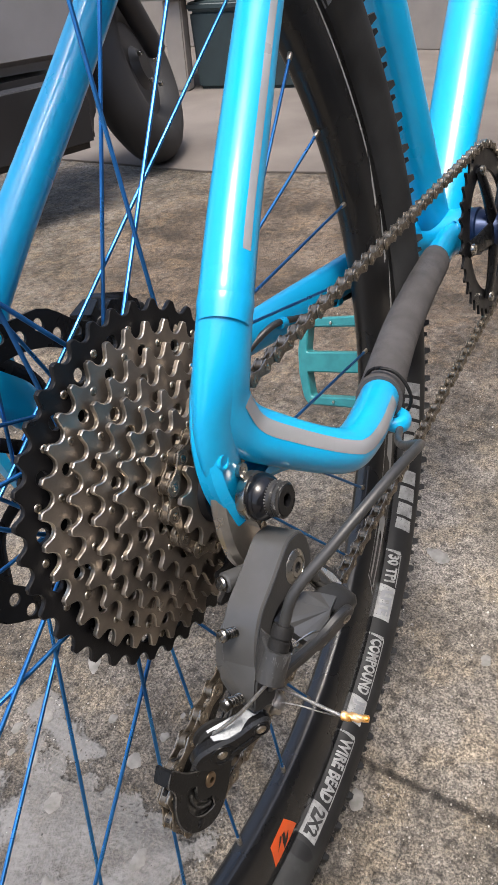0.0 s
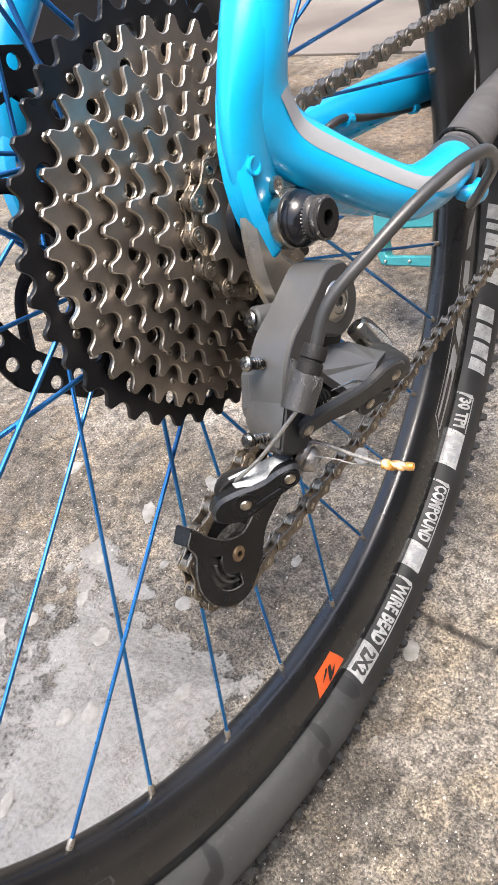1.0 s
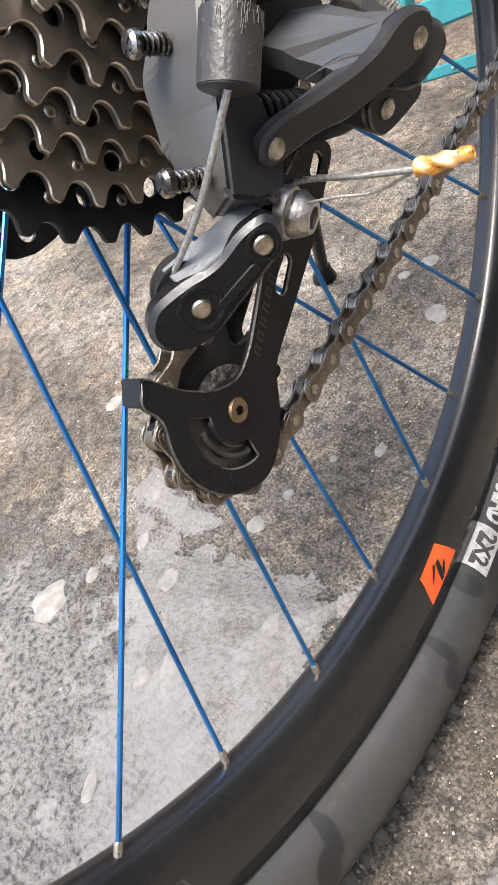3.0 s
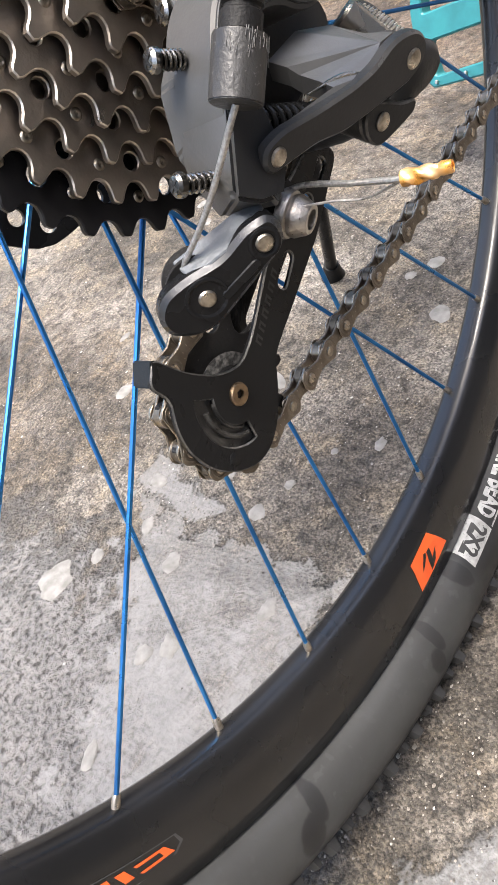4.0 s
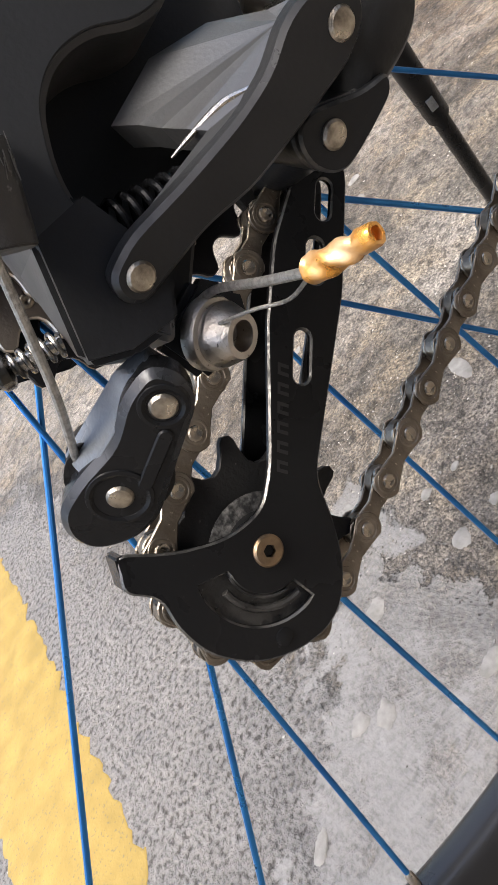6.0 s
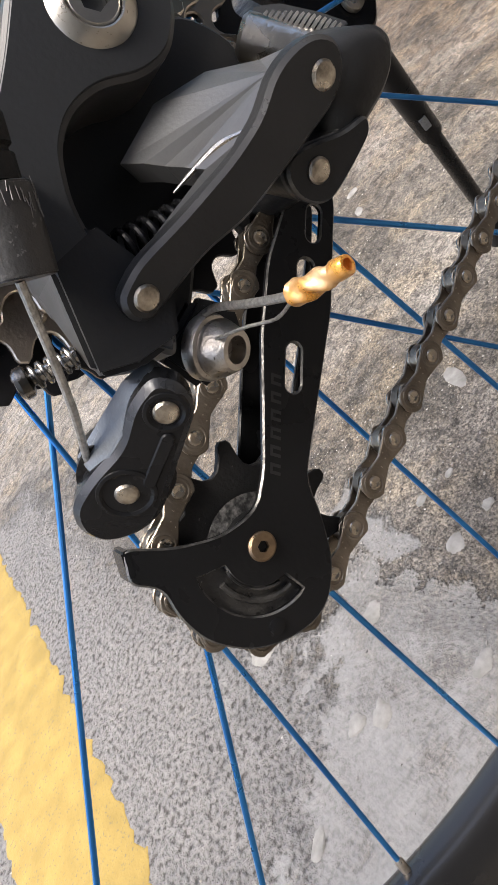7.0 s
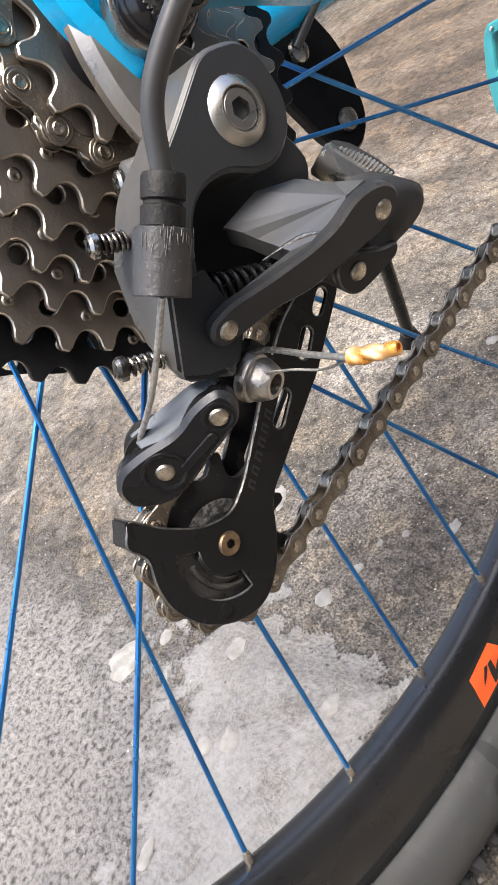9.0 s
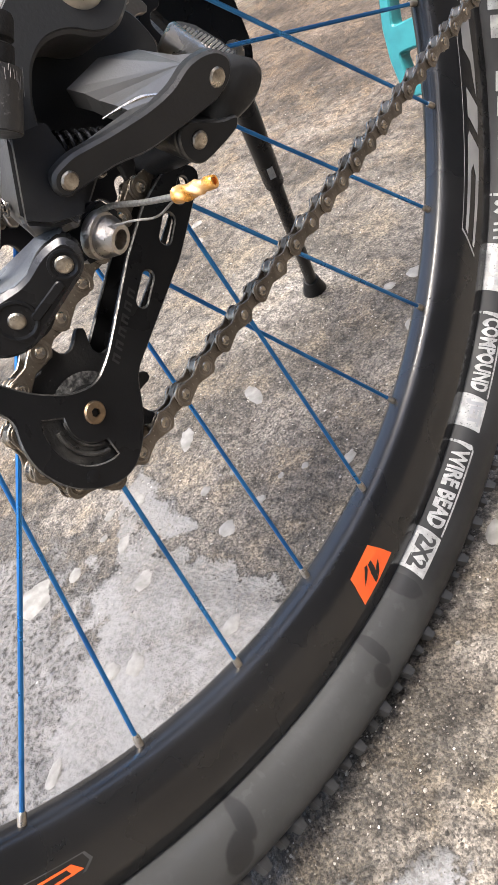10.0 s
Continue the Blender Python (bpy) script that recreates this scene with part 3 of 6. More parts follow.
def lime_drops():
    """Flat pale splashes: the plain ones where they lie, small ones strewn."""
    rng = random.Random(5)
    bm = bmesh.new()
    big = [(159, 150, 15, 6, 62), (97, 182, 15, 6, 35), (32, 84, 8, 6, 30), (-29, 121, 9, 7, 20), (-31, 31, 8, 6, 0), (-79, 204, 17, 14, 10), (264, 46, 12, 8, 30),
           (331, 81, 9, 7, 0), (309, 96, 6, 5, 0), (80, 114, 4, 3, 0), (63, 74, 5, 4, 0), (56, 126, 5, 4, 0), (8, 198, 6, 4, 0), (30, 183, 9, 6, 70), (-12, 185, 4, 3, 0), (-48, 185, 7, 5, 20),
           (102, 57, 3.5, 3, 0), (88, 71, 3, 2.5, 0), (-82, 79, 9, 7, 30), (-95, 93, 8, 6, 0), (-162, 81, 10, 5, 20), (382, -67, 14, 9, 60), (373, 394, 9, 5, 40), (172, 355, 7, 4, 0),
           (-10, 162, 8, 5, 30), (119, 27, 7, 4, 10), (90, -96, 9, 6, 20), (105, 295, 10, 7, 0), (407, 427, 9, 6, 0), (269, -150, 7, 5, 0)]
    for _ in range(160):
        big.append((rng.uniform(-260, 520), rng.uniform(-280, 420), rng.uniform(0.6, 1.7), rng.uniform(0.5, 1.3), rng.uniform(0, 180)))
    for i, (x, y, a, b, turn) in enumerate(big):
        c, s = math.cos(radians(turn)), math.sin(radians(turn))
        n = 32 if a > 4 else 12
        loop = []
        for k in range(n):
            t = 2 * math.pi * k / n
            w = 1 + 0.30 * noise.noise(Vector((math.cos(t) * 1.2, math.sin(t) * 1.2, i * 3.1))) + 0.17 * noise.noise(Vector((math.cos(t) * 4, math.sin(t) * 4, i * 5.3)))
            u, v = a * math.cos(t) * w, b * math.sin(t) * w
            loop.append((x + u * c - v * s, y + u * s + v * c))
        lo = [bm.verts.new((p[0] * 0.001, p[1] * 0.001, 0.0003)) for p in loop]
        hi = [bm.verts.new(((x + (p[0] - x) * 0.82) * 0.001, (y + (p[1] - y) * 0.82) * 0.001, 0.0008 + 0.00002 * (i % 11))) for p in loop]
        for k in range(n):
            bm.faces.new((lo[k], lo[(k + 1) % n], hi[(k + 1) % n], hi[k]))
        bm.faces.new(hi)
    return tagged(part("lime_drops", bm, LIME), "dried white lime drops spattered on the concrete", "paint drops", kind="stuff")


lime_drops()


def gravel():
    """Grains of half a millimetre to three, strewn in drifts; few on the smooth cement."""
    rng = np.random.default_rng(11)
    n = 150000
    xy = np.stack([rng.uniform(-0.42, 1.0, n), rng.uniform(-0.48, 0.75, n)], 1)
    d = np.hypot(xy[:, 0], xy[:, 1] - 0.05)
    keep = rng.random(n) < np.clip(1.25 - d, 0.25, 1.0)
    w = np.array([noise.noise(Vector((x * 14, y * 14, 0.3))) + 0.5 * noise.noise(Vector((x * 45, y * 45, 4.1))) for x, y in xy])
    keep &= rng.random(n) < np.clip(0.62 + w * 1.3, 0.1, 1.0)
    cement = ((xy[:, 0] + 0.10) / 0.14) ** 2 + ((xy[:, 1] - 0.05) / 0.085) ** 2 < 1 + w * 0.8
    cement |= ((xy[:, 0] + 0.215) / 0.15) ** 2 + ((xy[:, 1] - 0.165) / 0.14) ** 2 < 1 + w * 0.8
    keep &= ~(cement & (rng.random(n) < 0.93))
    grey = ((xy[:, 0] + 0.33) / 0.34) ** 2 + ((xy[:, 1] - 0.30) / 0.42) ** 2 < 1 + w * 0.5
    keep &= ~(grey & (rng.random(n) < 0.7))
    xy = xy[keep]
    n = len(xy)
    size = np.clip(np.exp(rng.normal(-0.62, 0.42, n)), 0.28, 1.7) * 0.001
    ang = rng.uniform(0, 2 * math.pi, n)
    verts = np.zeros((n, 7, 3))
    for k in range(6):
        t = ang + 2 * math.pi * k / 6
        r = size * rng.uniform(0.7, 1.25, n)
        verts[:, k, 0], verts[:, k, 1] = xy[:, 0] + r * np.cos(t), xy[:, 1] + r * np.sin(t) * 0.8
        verts[:, k, 2] = rng.uniform(-0.0001, 0.0002, n) + size * rng.uniform(0.0, 0.3, n)
    verts[:, 6, :2] = xy + rng.normal(0, 0.25, (n, 2)) * size[:, None]
    verts[:, 6, 2] = size * rng.uniform(0.5, 0.95, n)
    fan = np.array([(k, (k + 1) % 6, 6) for k in range(6)])
    faces = (fan[None] + 7 * np.arange(n)[:, None, None]).reshape(-1, 3)
    me = bpy.data.meshes.new("gravel")
    me.from_pydata(verts.reshape(-1, 3).tolist(), [], faces.tolist())
    me.materials.append(GRIT)
    return tagged(new("gravel", me), "fine mixed brown and pale grit on the concrete", "gravel", kind="stuff")


gravel()

bm = bmesh.new()
plate(bm, [(1500, 2400), (1560, 1000), (1680, 560), (2050, -400), (9000, -400), (9000, 6500), (-600, 6500), (300, 2600)], 0, 6, 1.0, basis=Matrix.Identity(3))
tagged(part("pavement", bm, PALE_SLAB), "paler smooth concrete apron beyond the rough ground", "pavement", kind="structure")

# ---- the bicycle: leans over on its stand ----
LEAN, HUB_HEIGHT = 11.69, 0.3656
bicycle = tagged(empty("bicycle"), "bright blue mountain bicycle with black wheels leaning on its kickstand", "bicycle")
bicycle.matrix_basis = pose(0, 0, HUB_HEIGHT, -LEAN)
AX = (0.5, -3.2)  # the axle in the wheel plane


def sub(name, label=""):
    ob = empty(name, bicycle)
    return tagged(ob, label) if label else ob


# -- frame --
frame_part = sub("frame", "bright blue glossy aluminium frame with grey stripes")
frame_part.matrix_basis = pose(0.003, 0, 0)
SEAT_R = [(330, -40, 372), (220, -47, 268), (118, -60, 172), (81, -66, 138), (45, -72, 105), (16, -77, 76)]
HOOD = [(27, -75.1, 87), (16, -77, 76), (5, -76.5, 55), (3, -74.8, 38), (10, -75, 22), (24, -80.5, 8), (41, -88, -6.5), (54, -92, -15.5), (61, -93, -18.5), (70, -92.2, -20.8), (90, -88.5, -24.5), (120, -81, -29), (150, -73, -33)]
CHAIN_R = [(150, -73, -33), (217, -57, -34), (254, -49.5, -34.5), (320, -38, -36), (400, -26, -38), (440, -24, -40)]


def mirror(pts):
    return [(x, -y - 9, z + 4) for x, y, z in pts]


part("seat_stay", tube(bmesh.new(), SEAT_R, [9, 10, 10.5, 10.8, 11, 11.2], 28), BLUE, frame_part)
part("seat_stay", tube(bmesh.new(), mirror(SEAT_R), [9, 10, 10.5, 10.8, 11, 11.2], 28), BLUE, frame_part)
bm = bmesh.new()
lathe(bm, (16, -77, 76), (16 - 45, -5, 76 - 105), [(-9, 10.6), (-2.6, 11.35), (0, 11.55), (2.6, 11.35), (9, 10.6)], 28)
part("weld_bead", bm, BLUE, frame_part)
HR = [10.9, 11.2, (12.2, 10.4), (12.8, 8.8), (12.6, 8.8), (11.8, 9.8), (11.2, 10.6), 11, (11.2, 10.8), 11, 11.2, 11.2, 11]
part("stay_elbow", tube(bmesh.new(), HOOD, HR, 32, 8), BLUE, frame_part)
part("stay_elbow", tube(bmesh.new(), mirror(HOOD), HR, 28, 6), BLUE, frame_part)
part("chain_stay", tube(bmesh.new(), CHAIN_R, [11, 11, 11, (11.5, 10.5), (13, 10), (14, 9)], 24), BLUE, frame_part)
part("chain_stay", tube(bmesh.new(), [(x, y, z + 6) for x, y, z in mirror(CHAIN_R)], [(13, 11), (15.5, 11), (16, 11), (16, 11), (16, 11), (16, 10)], 24), BLUE, frame_part)
bm = bmesh.new()
tube(bm, [(168, 58, -44), (190, 46, -30), (212, 35, -21), (243, 33, -29), (287, 30, -38), (348, 25, -48)], 2.6, 12, 6)
part("brake_hose", bm, HOUSING, frame_part, "thin black brake hose")
for x, y, z in ((222, 34.4, -24), (300, 29, -40.5)):
    bm = bmesh.new()
    tube(bm, [(x - 3.5, y, z + 0.8), (x + 3.5, y, z - 0.8)], 4.2, 14, 1)
    part("hose_clip", bm, BLUE, frame_part)
part("dropout_blade", tube(bmesh.new(), [(16, -77, 76), (3, -76, 54), (-3.5, -73, 34), (-6, -70.8, 14), (-5, -69, -6)], [11.2, (12.8, 10.0), (14.2, 7.6), (12.0, 5.4), (5, 3.0)], 32, 8), BLUE, frame_part)
DROP = rounded([(3, 62), (-9, 46), (-17, 28), (-19, 8), (-12, -15), (-7, -15), (-3, -4), (10, -6), (30, -13), (60, -28), (76, -24), (40, 4), (12, 24), (8, 50)], [5, 9, 9, 9, 3, 3, 6, 6, 8, 6, 8, 8, 10, 8])
for side in (1, -1):
    bm = bmesh.new()
    plate(bm, DROP, 63 if side > 0 else -74, 77 if side > 0 else -60, 3.4)
    part("dropout", bm, BLUE, frame_part)
part("stripe", tube(bmesh.new(), SEAT_R[:5] + [(30, -74.5, 90)], [9, 10, 10.5, 10.8, 11, 11.1], 6, 6, arc=(9, 30), lift=0.15), GREY_DECAL, frame_part, "grey painted stripe")
part("stripe", tube(bmesh.new(), HOOD[3:12], HR[3:12], 6, 8, arc=(-32, 3), lift=0.12), GREY_DECAL, frame_part, "grey painted stripe")
for x, z, r in ((-2.7, 9.8, 3.2),):
    bm = bmesh.new()
    lathe(bm, (x, -76.4, z), (0, -1, 0), [(-2, 0), (-2, r), (1.4, r), (1.8, r - 0.6), (1.8, r * 0.5), (0.8, r * 0.45), (0.8, 0)], 20)
    part("eyelet_screw", bm, CHROME, frame_part, "small steel screw")
bm = bmesh.new()
lathe(bm, (-12, -77.0, 20), (0, -1, 0), [(-2, 0), (-2, 3.6), (0.2, 3.6), (0.5, 3.0), (0.3, 2.3), (-1.4, 2.0), (-1.4, 0)], 20)
part("eyelet_boss", bm, BLUE, frame_part)
part("seat_tube", tube(bmesh.new(), [(458, 0, -40), (440, 0, 32), (400, 0, 192), (350, 0, 392)], 17, 32), BLUE, frame_part)
part("down_tube", tube(bmesh.new(), [(460, 0, -38), (530, 0, 26), (640, 0, 126), (860, 0, 326)], [(19, 24), (21, 25), (26, 27), (28, 26)], 32), BLUE, frame_part)
part("stripe", tube(bmesh.new(), [(425, 0, 92), (400, 0, 192), (350, 0, 392)], 17.2, 8, arc=(30, 75)), GREY_DECAL, frame_part, "grey painted stripe")
bm = bmesh.new()
lathe(bm, (457, 37, -40), (0, -1, 0), [(0, 0), (0, 19), (1, 20.5), (73, 20.5), (74, 19), (74, 0)], 36)
part("bottom_bracket_shell", bm, BLUE, frame_part)
bm = bmesh.new()
for dx in (-15, 15):
    tube(bm, [(457 + dx, -26, -28), (462 + dx * 0.5, -30, -24), (466, -28, -20)], 3, 8, 4)
part("weld_bead", bm, BLUE, frame_part)
bm = bmesh.new()
tube(bm, [(118, -86, -40), (124, -92, -43), (134, -90, -44), (140, -80, -42)], [(3, 3), (5, 4), (5, 4), (3, 3)], 14, 5)
part("cable_stop", bm, BLUE, frame_part)

# sleeve and tie on the chain stay
SLV = [(134, -78, -31), (150, -73, -33), (217, -57, -34), (254, -49.5, -34.5), (320, -38, -36), (376, -29.5, -37.4)]
sleeve = part("chainstay_protector", tube(bmesh.new(), SLV, [(13.8, 13.4), (13.4, 13), (13.2, 12.8), (13.4, 12.8), (13.6, 12.4), (14, 12)], 28, 6), SLEEVE, bicycle, "dark grey neoprene chainstay protector sleeve")
bm = bmesh.new()
tube(bm, [(x * 0.30 + 112, y, z) for x, y, z in [(100, -63, -31), (104, -72, -17), (110, -86, -20), (108, -93, -35), (102, -86, -47), (98, -70, -47), (98, -62, -38), (100, -63, -31)]], 1.1, 8, 5)
part("zip_tie", bm, BLACK_PLASTIC, bicycle, "thin black cable tie")

# -- rear wheel --
wheel = sub("rear_wheel", "black alloy rim with blue spokes and a dusty knobbly tyre")
NIP_R, NIP_0 = 295.5, -93.16


def ring_body(profile, seg=240, skew=None):
    bm = bmesh.new()
    m = len(profile)
    rows = []
    for k in range(seg):
        a = 2 * math.pi * k / seg
        rows.append([bm.verts.new(V(r * math.cos(a), y, r * math.sin(a))) for r, y in profile])
    for k in range(seg):
        a, b = rows[k], rows[(k + 1) % seg]
        for j in range(m):
            bm.faces.new((a[j], a[(j + 1) % m], b[(j + 1) % m], b[j]))
    return bm


RIM = [(288, -3.5), (289.2, -6.0), (293, -8.6), (300, -11.4), (306, -12.8), (318, -13.4), (325.5, -13.6), (326.4, -12.2), (325, -11), (316, -11), (312, -4), (312, 4), (316, 11), (325, 11), (326.4, 12.2), (325.5, 13.6), (318, 13.4), (306, 12.8), (300, 11.4), (293, 8.6), (289.2, 6.0), (288, 3.5)]
part("rim", ring_body(RIM), RIM_BLACK, wheel, sharp=70)


def tyre_side(f):
    """Half section of the casing: f from 0 at the bead to 1 at the crown; gives radius and half width."""
    pts = [(323.5, 8.5), (327.2, 11.2), (328.6, 15.8), (331, 19.2), (336, 22.8), (343, 25.4), (350, 26.0), (356, 24.6), (361, 20.5), (364.5, 13), (366, 0)]
    k = f * (len(pts) - 1)
    i = min(int(k), len(pts) - 2)
    t = k - i
    return pts[i][0] * (1 - t) + pts[i + 1][0] * t, pts[i][1] * (1 - t) + pts[i + 1][1] * t


half = [tyre_side(i / 18) for i in range(19)]
TYRE_SEC = [(r, -w) for r, w in half] + [(r, w) for r, w in reversed(half[:-1])] + [(318, 8), (318, -8)]
part("tyre", ring_body(TYRE_SEC), TYRE, wheel, "black rubber tyre with pale dust on the side")





def knob(bm, ang, y, r, size, tall, tilt=0.0, turn=0.0):
    """One rubber block on the tread."""
    a = radians(ang)
    er, et = Vector((math.cos(a), 0, math.sin(a))), Vector((-math.sin(a), 0, math.cos(a)))
    ey = Vector((0, 1, 0))
    up = (er * math.cos(tilt) + ey * math.sin(tilt))
    sd = (ey * math.cos(tilt) - er * math.sin(tilt))
    s2 = sd * math.cos(turn) + et * math.sin(turn)
    t2 = et * math.cos(turn) - sd * math.sin(turn)
    c = er * r + ey * y
    lo, hi = [], []
    for i, j in ((-1, -1), (1, -1), (1, 1), (-1, 1)):
        lo.append(bm.verts.new((c + s2 * i * size[0] / 2 + t2 * j * size[1] / 2 - up * 2.0) * 0.001))
        hi.append(bm.verts.new((c + s2 * i * size[0] * 0.41 + t2 * (j * size[1] * 0.27 + size[1] * 0.1) + up * tall) * 0.001))
    bm.faces.new(hi)
    for k in range(4):
        bm.faces.new((lo[k], lo[(k + 1) % 4], hi[(k + 1) % 4], hi[k]))


def knob_mesh(*args):
    bm = bmesh.new()
    knob(bm, 0, *args)
    ob = part("knob", bm, TYRE, wheel)
    me = ob.data
    bpy.data.objects.remove(ob)
    return me


def spun(deg):
    return Matrix.Rotation(-radians(deg), 4, 'Y')


rest = bmesh.new()
SIDE_A, SIDE_B, MID = knob_mesh(-21.5, 360.5, (6, 7), 5.0, -0.8, -0.25), knob_mesh(-19.5, 361.5, (6, 5), 4.6, -0.7, -0.25), knob_mesh(-11.0, 365, (8, 7), 3.6, -0.3, -0.3)
for k in range(190):
    a = 360 / 190 * k
    shared("knob", SIDE_A if k % 2 else SIDE_B, wheel, spun(a + (0 if k % 2 else 0.3)))
    knob(rest, a + (0 if k % 2 else 0.3), 21.5 if k % 2 else 19.5, 360.5, (6, 7 if k % 2 else 5), 4.8, 0.75, 0.2)
for k in range(100):
    a = 360 / 100 * k
    shared("knob", MID, wheel, spun(a + 1.3))
    knob(rest, a + 1.3, 11.0, 365, (9, 8), 4.2, 0.3, 0.3)
    knob(rest, a + 3.0, 0, 366, (9, 7), 4.2, 0, 0.0)
tagged(part("tread", rest, TYRE, wheel), kind="stuff")

# hub, spokes, nipples
bm = bmesh.new()
lathe(bm, (AX[0], -66, AX[1]), (0, 1, 0), [(0, 0), (0, 6), (38, 6), (40, 20), (41, 35), (44, 35), (46, 20), (58, 15), (88, 15), (97, 18), (99.5, 31), (102.5, 31), (104, 22), (110, 22), (112, 10), (132, 8), (132, 0)], 40)
part("hub", bm, GLOSS_BLACK, wheel)


def spoke_ends(k):
    th = radians(NIP_0 + 11.25 * k)
    drive, s = {1: (True, 1), 2: (False, -1), 3: (True, -1), 0: (False, 1)}[k % 4]
    a = th + s * radians(78.9 if drive else 76.7)
    y = (-23.8 if drive else 35.1) + (1.4 if s > 0 else -1.4)
    flange = 32.7 if drive else 28.5
    rim = Vector((NIP_R * math.cos(th), -1.0 if drive else 1.0, NIP_R * math.sin(th)))
    return Vector((flange * math.cos(a), y, flange * math.sin(a))), rim


for k in range(32):
    h, r = spoke_ends(k)
    d = (r - h).normalized()
    bm = bmesh.new()
    tube(bm, [h - d * 2, r - d * 9], 1.05, 10, 1)
    part("spoke", bm, SPOKE_BLUE, wheel)
    bm = bmesh.new()
    lathe(bm, r - d * 13, d, [(0, 0), (0, 1.3), (1, 1.75), (9, 1.9), (9.5, 2.6), (13, 2.8), (13, 0)], 10)
    part("nipple", bm, NIPPLE, wheel)


def lay_round(bm, r_of, y_of, thick):
    """Cuts a flat drawing (degrees, millimetres of radius) finely and bends it onto the wheel's right side."""
    for axis, stepping in ((0, 0.8), (1, 1.6)):
        lo, hi = min(v.co[axis] for v in bm.verts), max(v.co[axis] for v in bm.verts)
        for k in range(1, int((hi - lo) / stepping) + 1):
            c = [0, 0, 0]
            c[axis] = lo + k * stepping
            nrm = [0, 0, 0]
            nrm[axis] = 1
            bmesh.ops.bisect_plane(bm, geom=bm.verts[:] + bm.edges[:] + bm.faces[:], plane_co=c, plane_no=nrm)
    for v in bm.verts:
        t, r = radians(v.co.x), r_of(v.co.y)
        v.co = V(r * math.cos(t), -y_of(v.co.y) - thick, r * math.sin(t))


def wrapped(name, shapes, material, r_of, y_of, label="", thick=0.25):
    """Flat shapes, drawn in degrees round the wheel and millimetres of radius, laid on the wheel's right side."""
    for loop in shapes:
        bm = bmesh.new()
        v = [bm.verts.new((p[0], p[1], 0)) for p in loop]
        bmesh.ops.triangle_fill(bm, use_beauty=True, use_dissolve=False, edges=[bm.edges.new((v[k], v[(k + 1) % len(v)])) for k in range(len(v))])
        lay_round(bm, r_of, y_of, thick)
        part(name, bm, material, wheel, label)


def rim_y(r):
    return 12.8 + (r - 306) * 0.6 / 12 if r >= 306 else 11.4 + (r - 300) * 1.4 / 6 if r >= 300 else 8.6 + (r - 293) * 2.8 / 7


def tyre_y(r):
    for i in range(200):
        a, b = tyre_side(i / 300), tyre_side((i + 1) / 300)
        if a[0] <= r <= b[0]:
            return a[1] + (b[1] - a[1]) * (r - a[0]) / max(b[0] - a[0], 1e-6)
    return 26.0


def same(r):
    return r


wrapped("decal", [[(-86.85, 299.6), (-86.1, 308.0), (-85.55, 316.2), (-88.4, 317.6), (-91.35, 318.3), (-91.1, 309), (-90.8, 301.2), (-88.8, 300.2)]], ORANGE, same, rim_y, "orange foil decal")
wrapped("decal", [[(-87.84, 305.3), (-88.05, 311), (-88.41, 316.0), (-88.98, 316.6), (-88.75, 310.5), (-88.4, 305.2)],
                  [(-88.5, 304.9), (-88.86, 304.3), (-89.5, 307.4), (-90.1, 311.4), (-89.35, 309.2), (-88.8, 307.0)],
                  [(-87.16, 309.2), (-87.5, 312.2), (-87.9, 314.6), (-88.33, 315.8), (-88.2, 312.4), (-87.7, 310.4)]], DECAL_BLACK, same, rim_y, "black slashed mark", 0.5)
glyphs = []
KIND = {"c": [(0, 310.0), (-2.7, 310.3), (-3.0, 309.2), (-0.95, 309.0), (-1.25, 306.6), (-3.2, 306.6), (-3.4, 305.5), (-0.85, 305.6)],
        "i": [(0, 310.2), (-0.75, 310.3), (-1.55, 305.4), (-0.75, 305.4)],
        "z": [(0, 310.2), (-2.5, 310.4), (-2.9, 308.0), (-1.1, 307.4), (-1.3, 306.4), (-3.2, 306.4), (-3.4, 305.2), (-0.75, 305.2), (-0.4, 308.2), (-2.0, 308.7), (-2.1, 309.3), (-0.15, 309.2)]}
place = -123.7
for kind, wide in (("c", 3.4), ("i", 1.35), ("z", 3.2), ("c", 3.4), ("i", 1.35), ("c", 3.4)):
    drop = (place + 123.7) * 0.16
    glyphs.append([(place + a, r + drop) for a, r in KIND[kind]])
    place -= wide
wrapped("decal", glyphs, ORANGE, same, rim_y, "row of orange slanted decal shapes")
wrapped("decal", [[(-123.6, 304.3), (-133, 302.6), (-143, 301.0), (-143, 300.6), (-133, 302.2), (-123.4, 303.9)],
                  [(-123.4, 303.9), (-123.6, 304.1), (-123.2, 308), (-123.9, 311.6), (-123.6, 311.7), (-122.9, 308)]], mat("dark_grey_decal", (0.055, 0.055, 0.056), 0.4), same, rim_y, "thin dark outline of a decal", 0.22)
wrapped("decal", [[(-126.0, 313.0), (-130, 312.0), (-143, 308.6), (-143, 310.6), (-135, 311.6)]], GREY_DECAL, same, rim_y, "grey swoosh under the decal", 0.22)
slashes = [[(48, 318.2), (48, 319.6), (13, 319.6), (12, 317.4), (30, 317.9)]]
for a, n in ((12, 6), (5, 7), (-2.5, 8.5)):
    slashes.append([(a, 319.5), (a - n, 315.5), (a - n - 0.5, 312), (a - n * 0.5, 315)])
for a, n in ((-12, 8.5), (-21, 5)):
    slashes.append([(a, 317), (a - n, 311.5), (a - n - 0.7, 305.5), (a - n * 0.55, 308)])
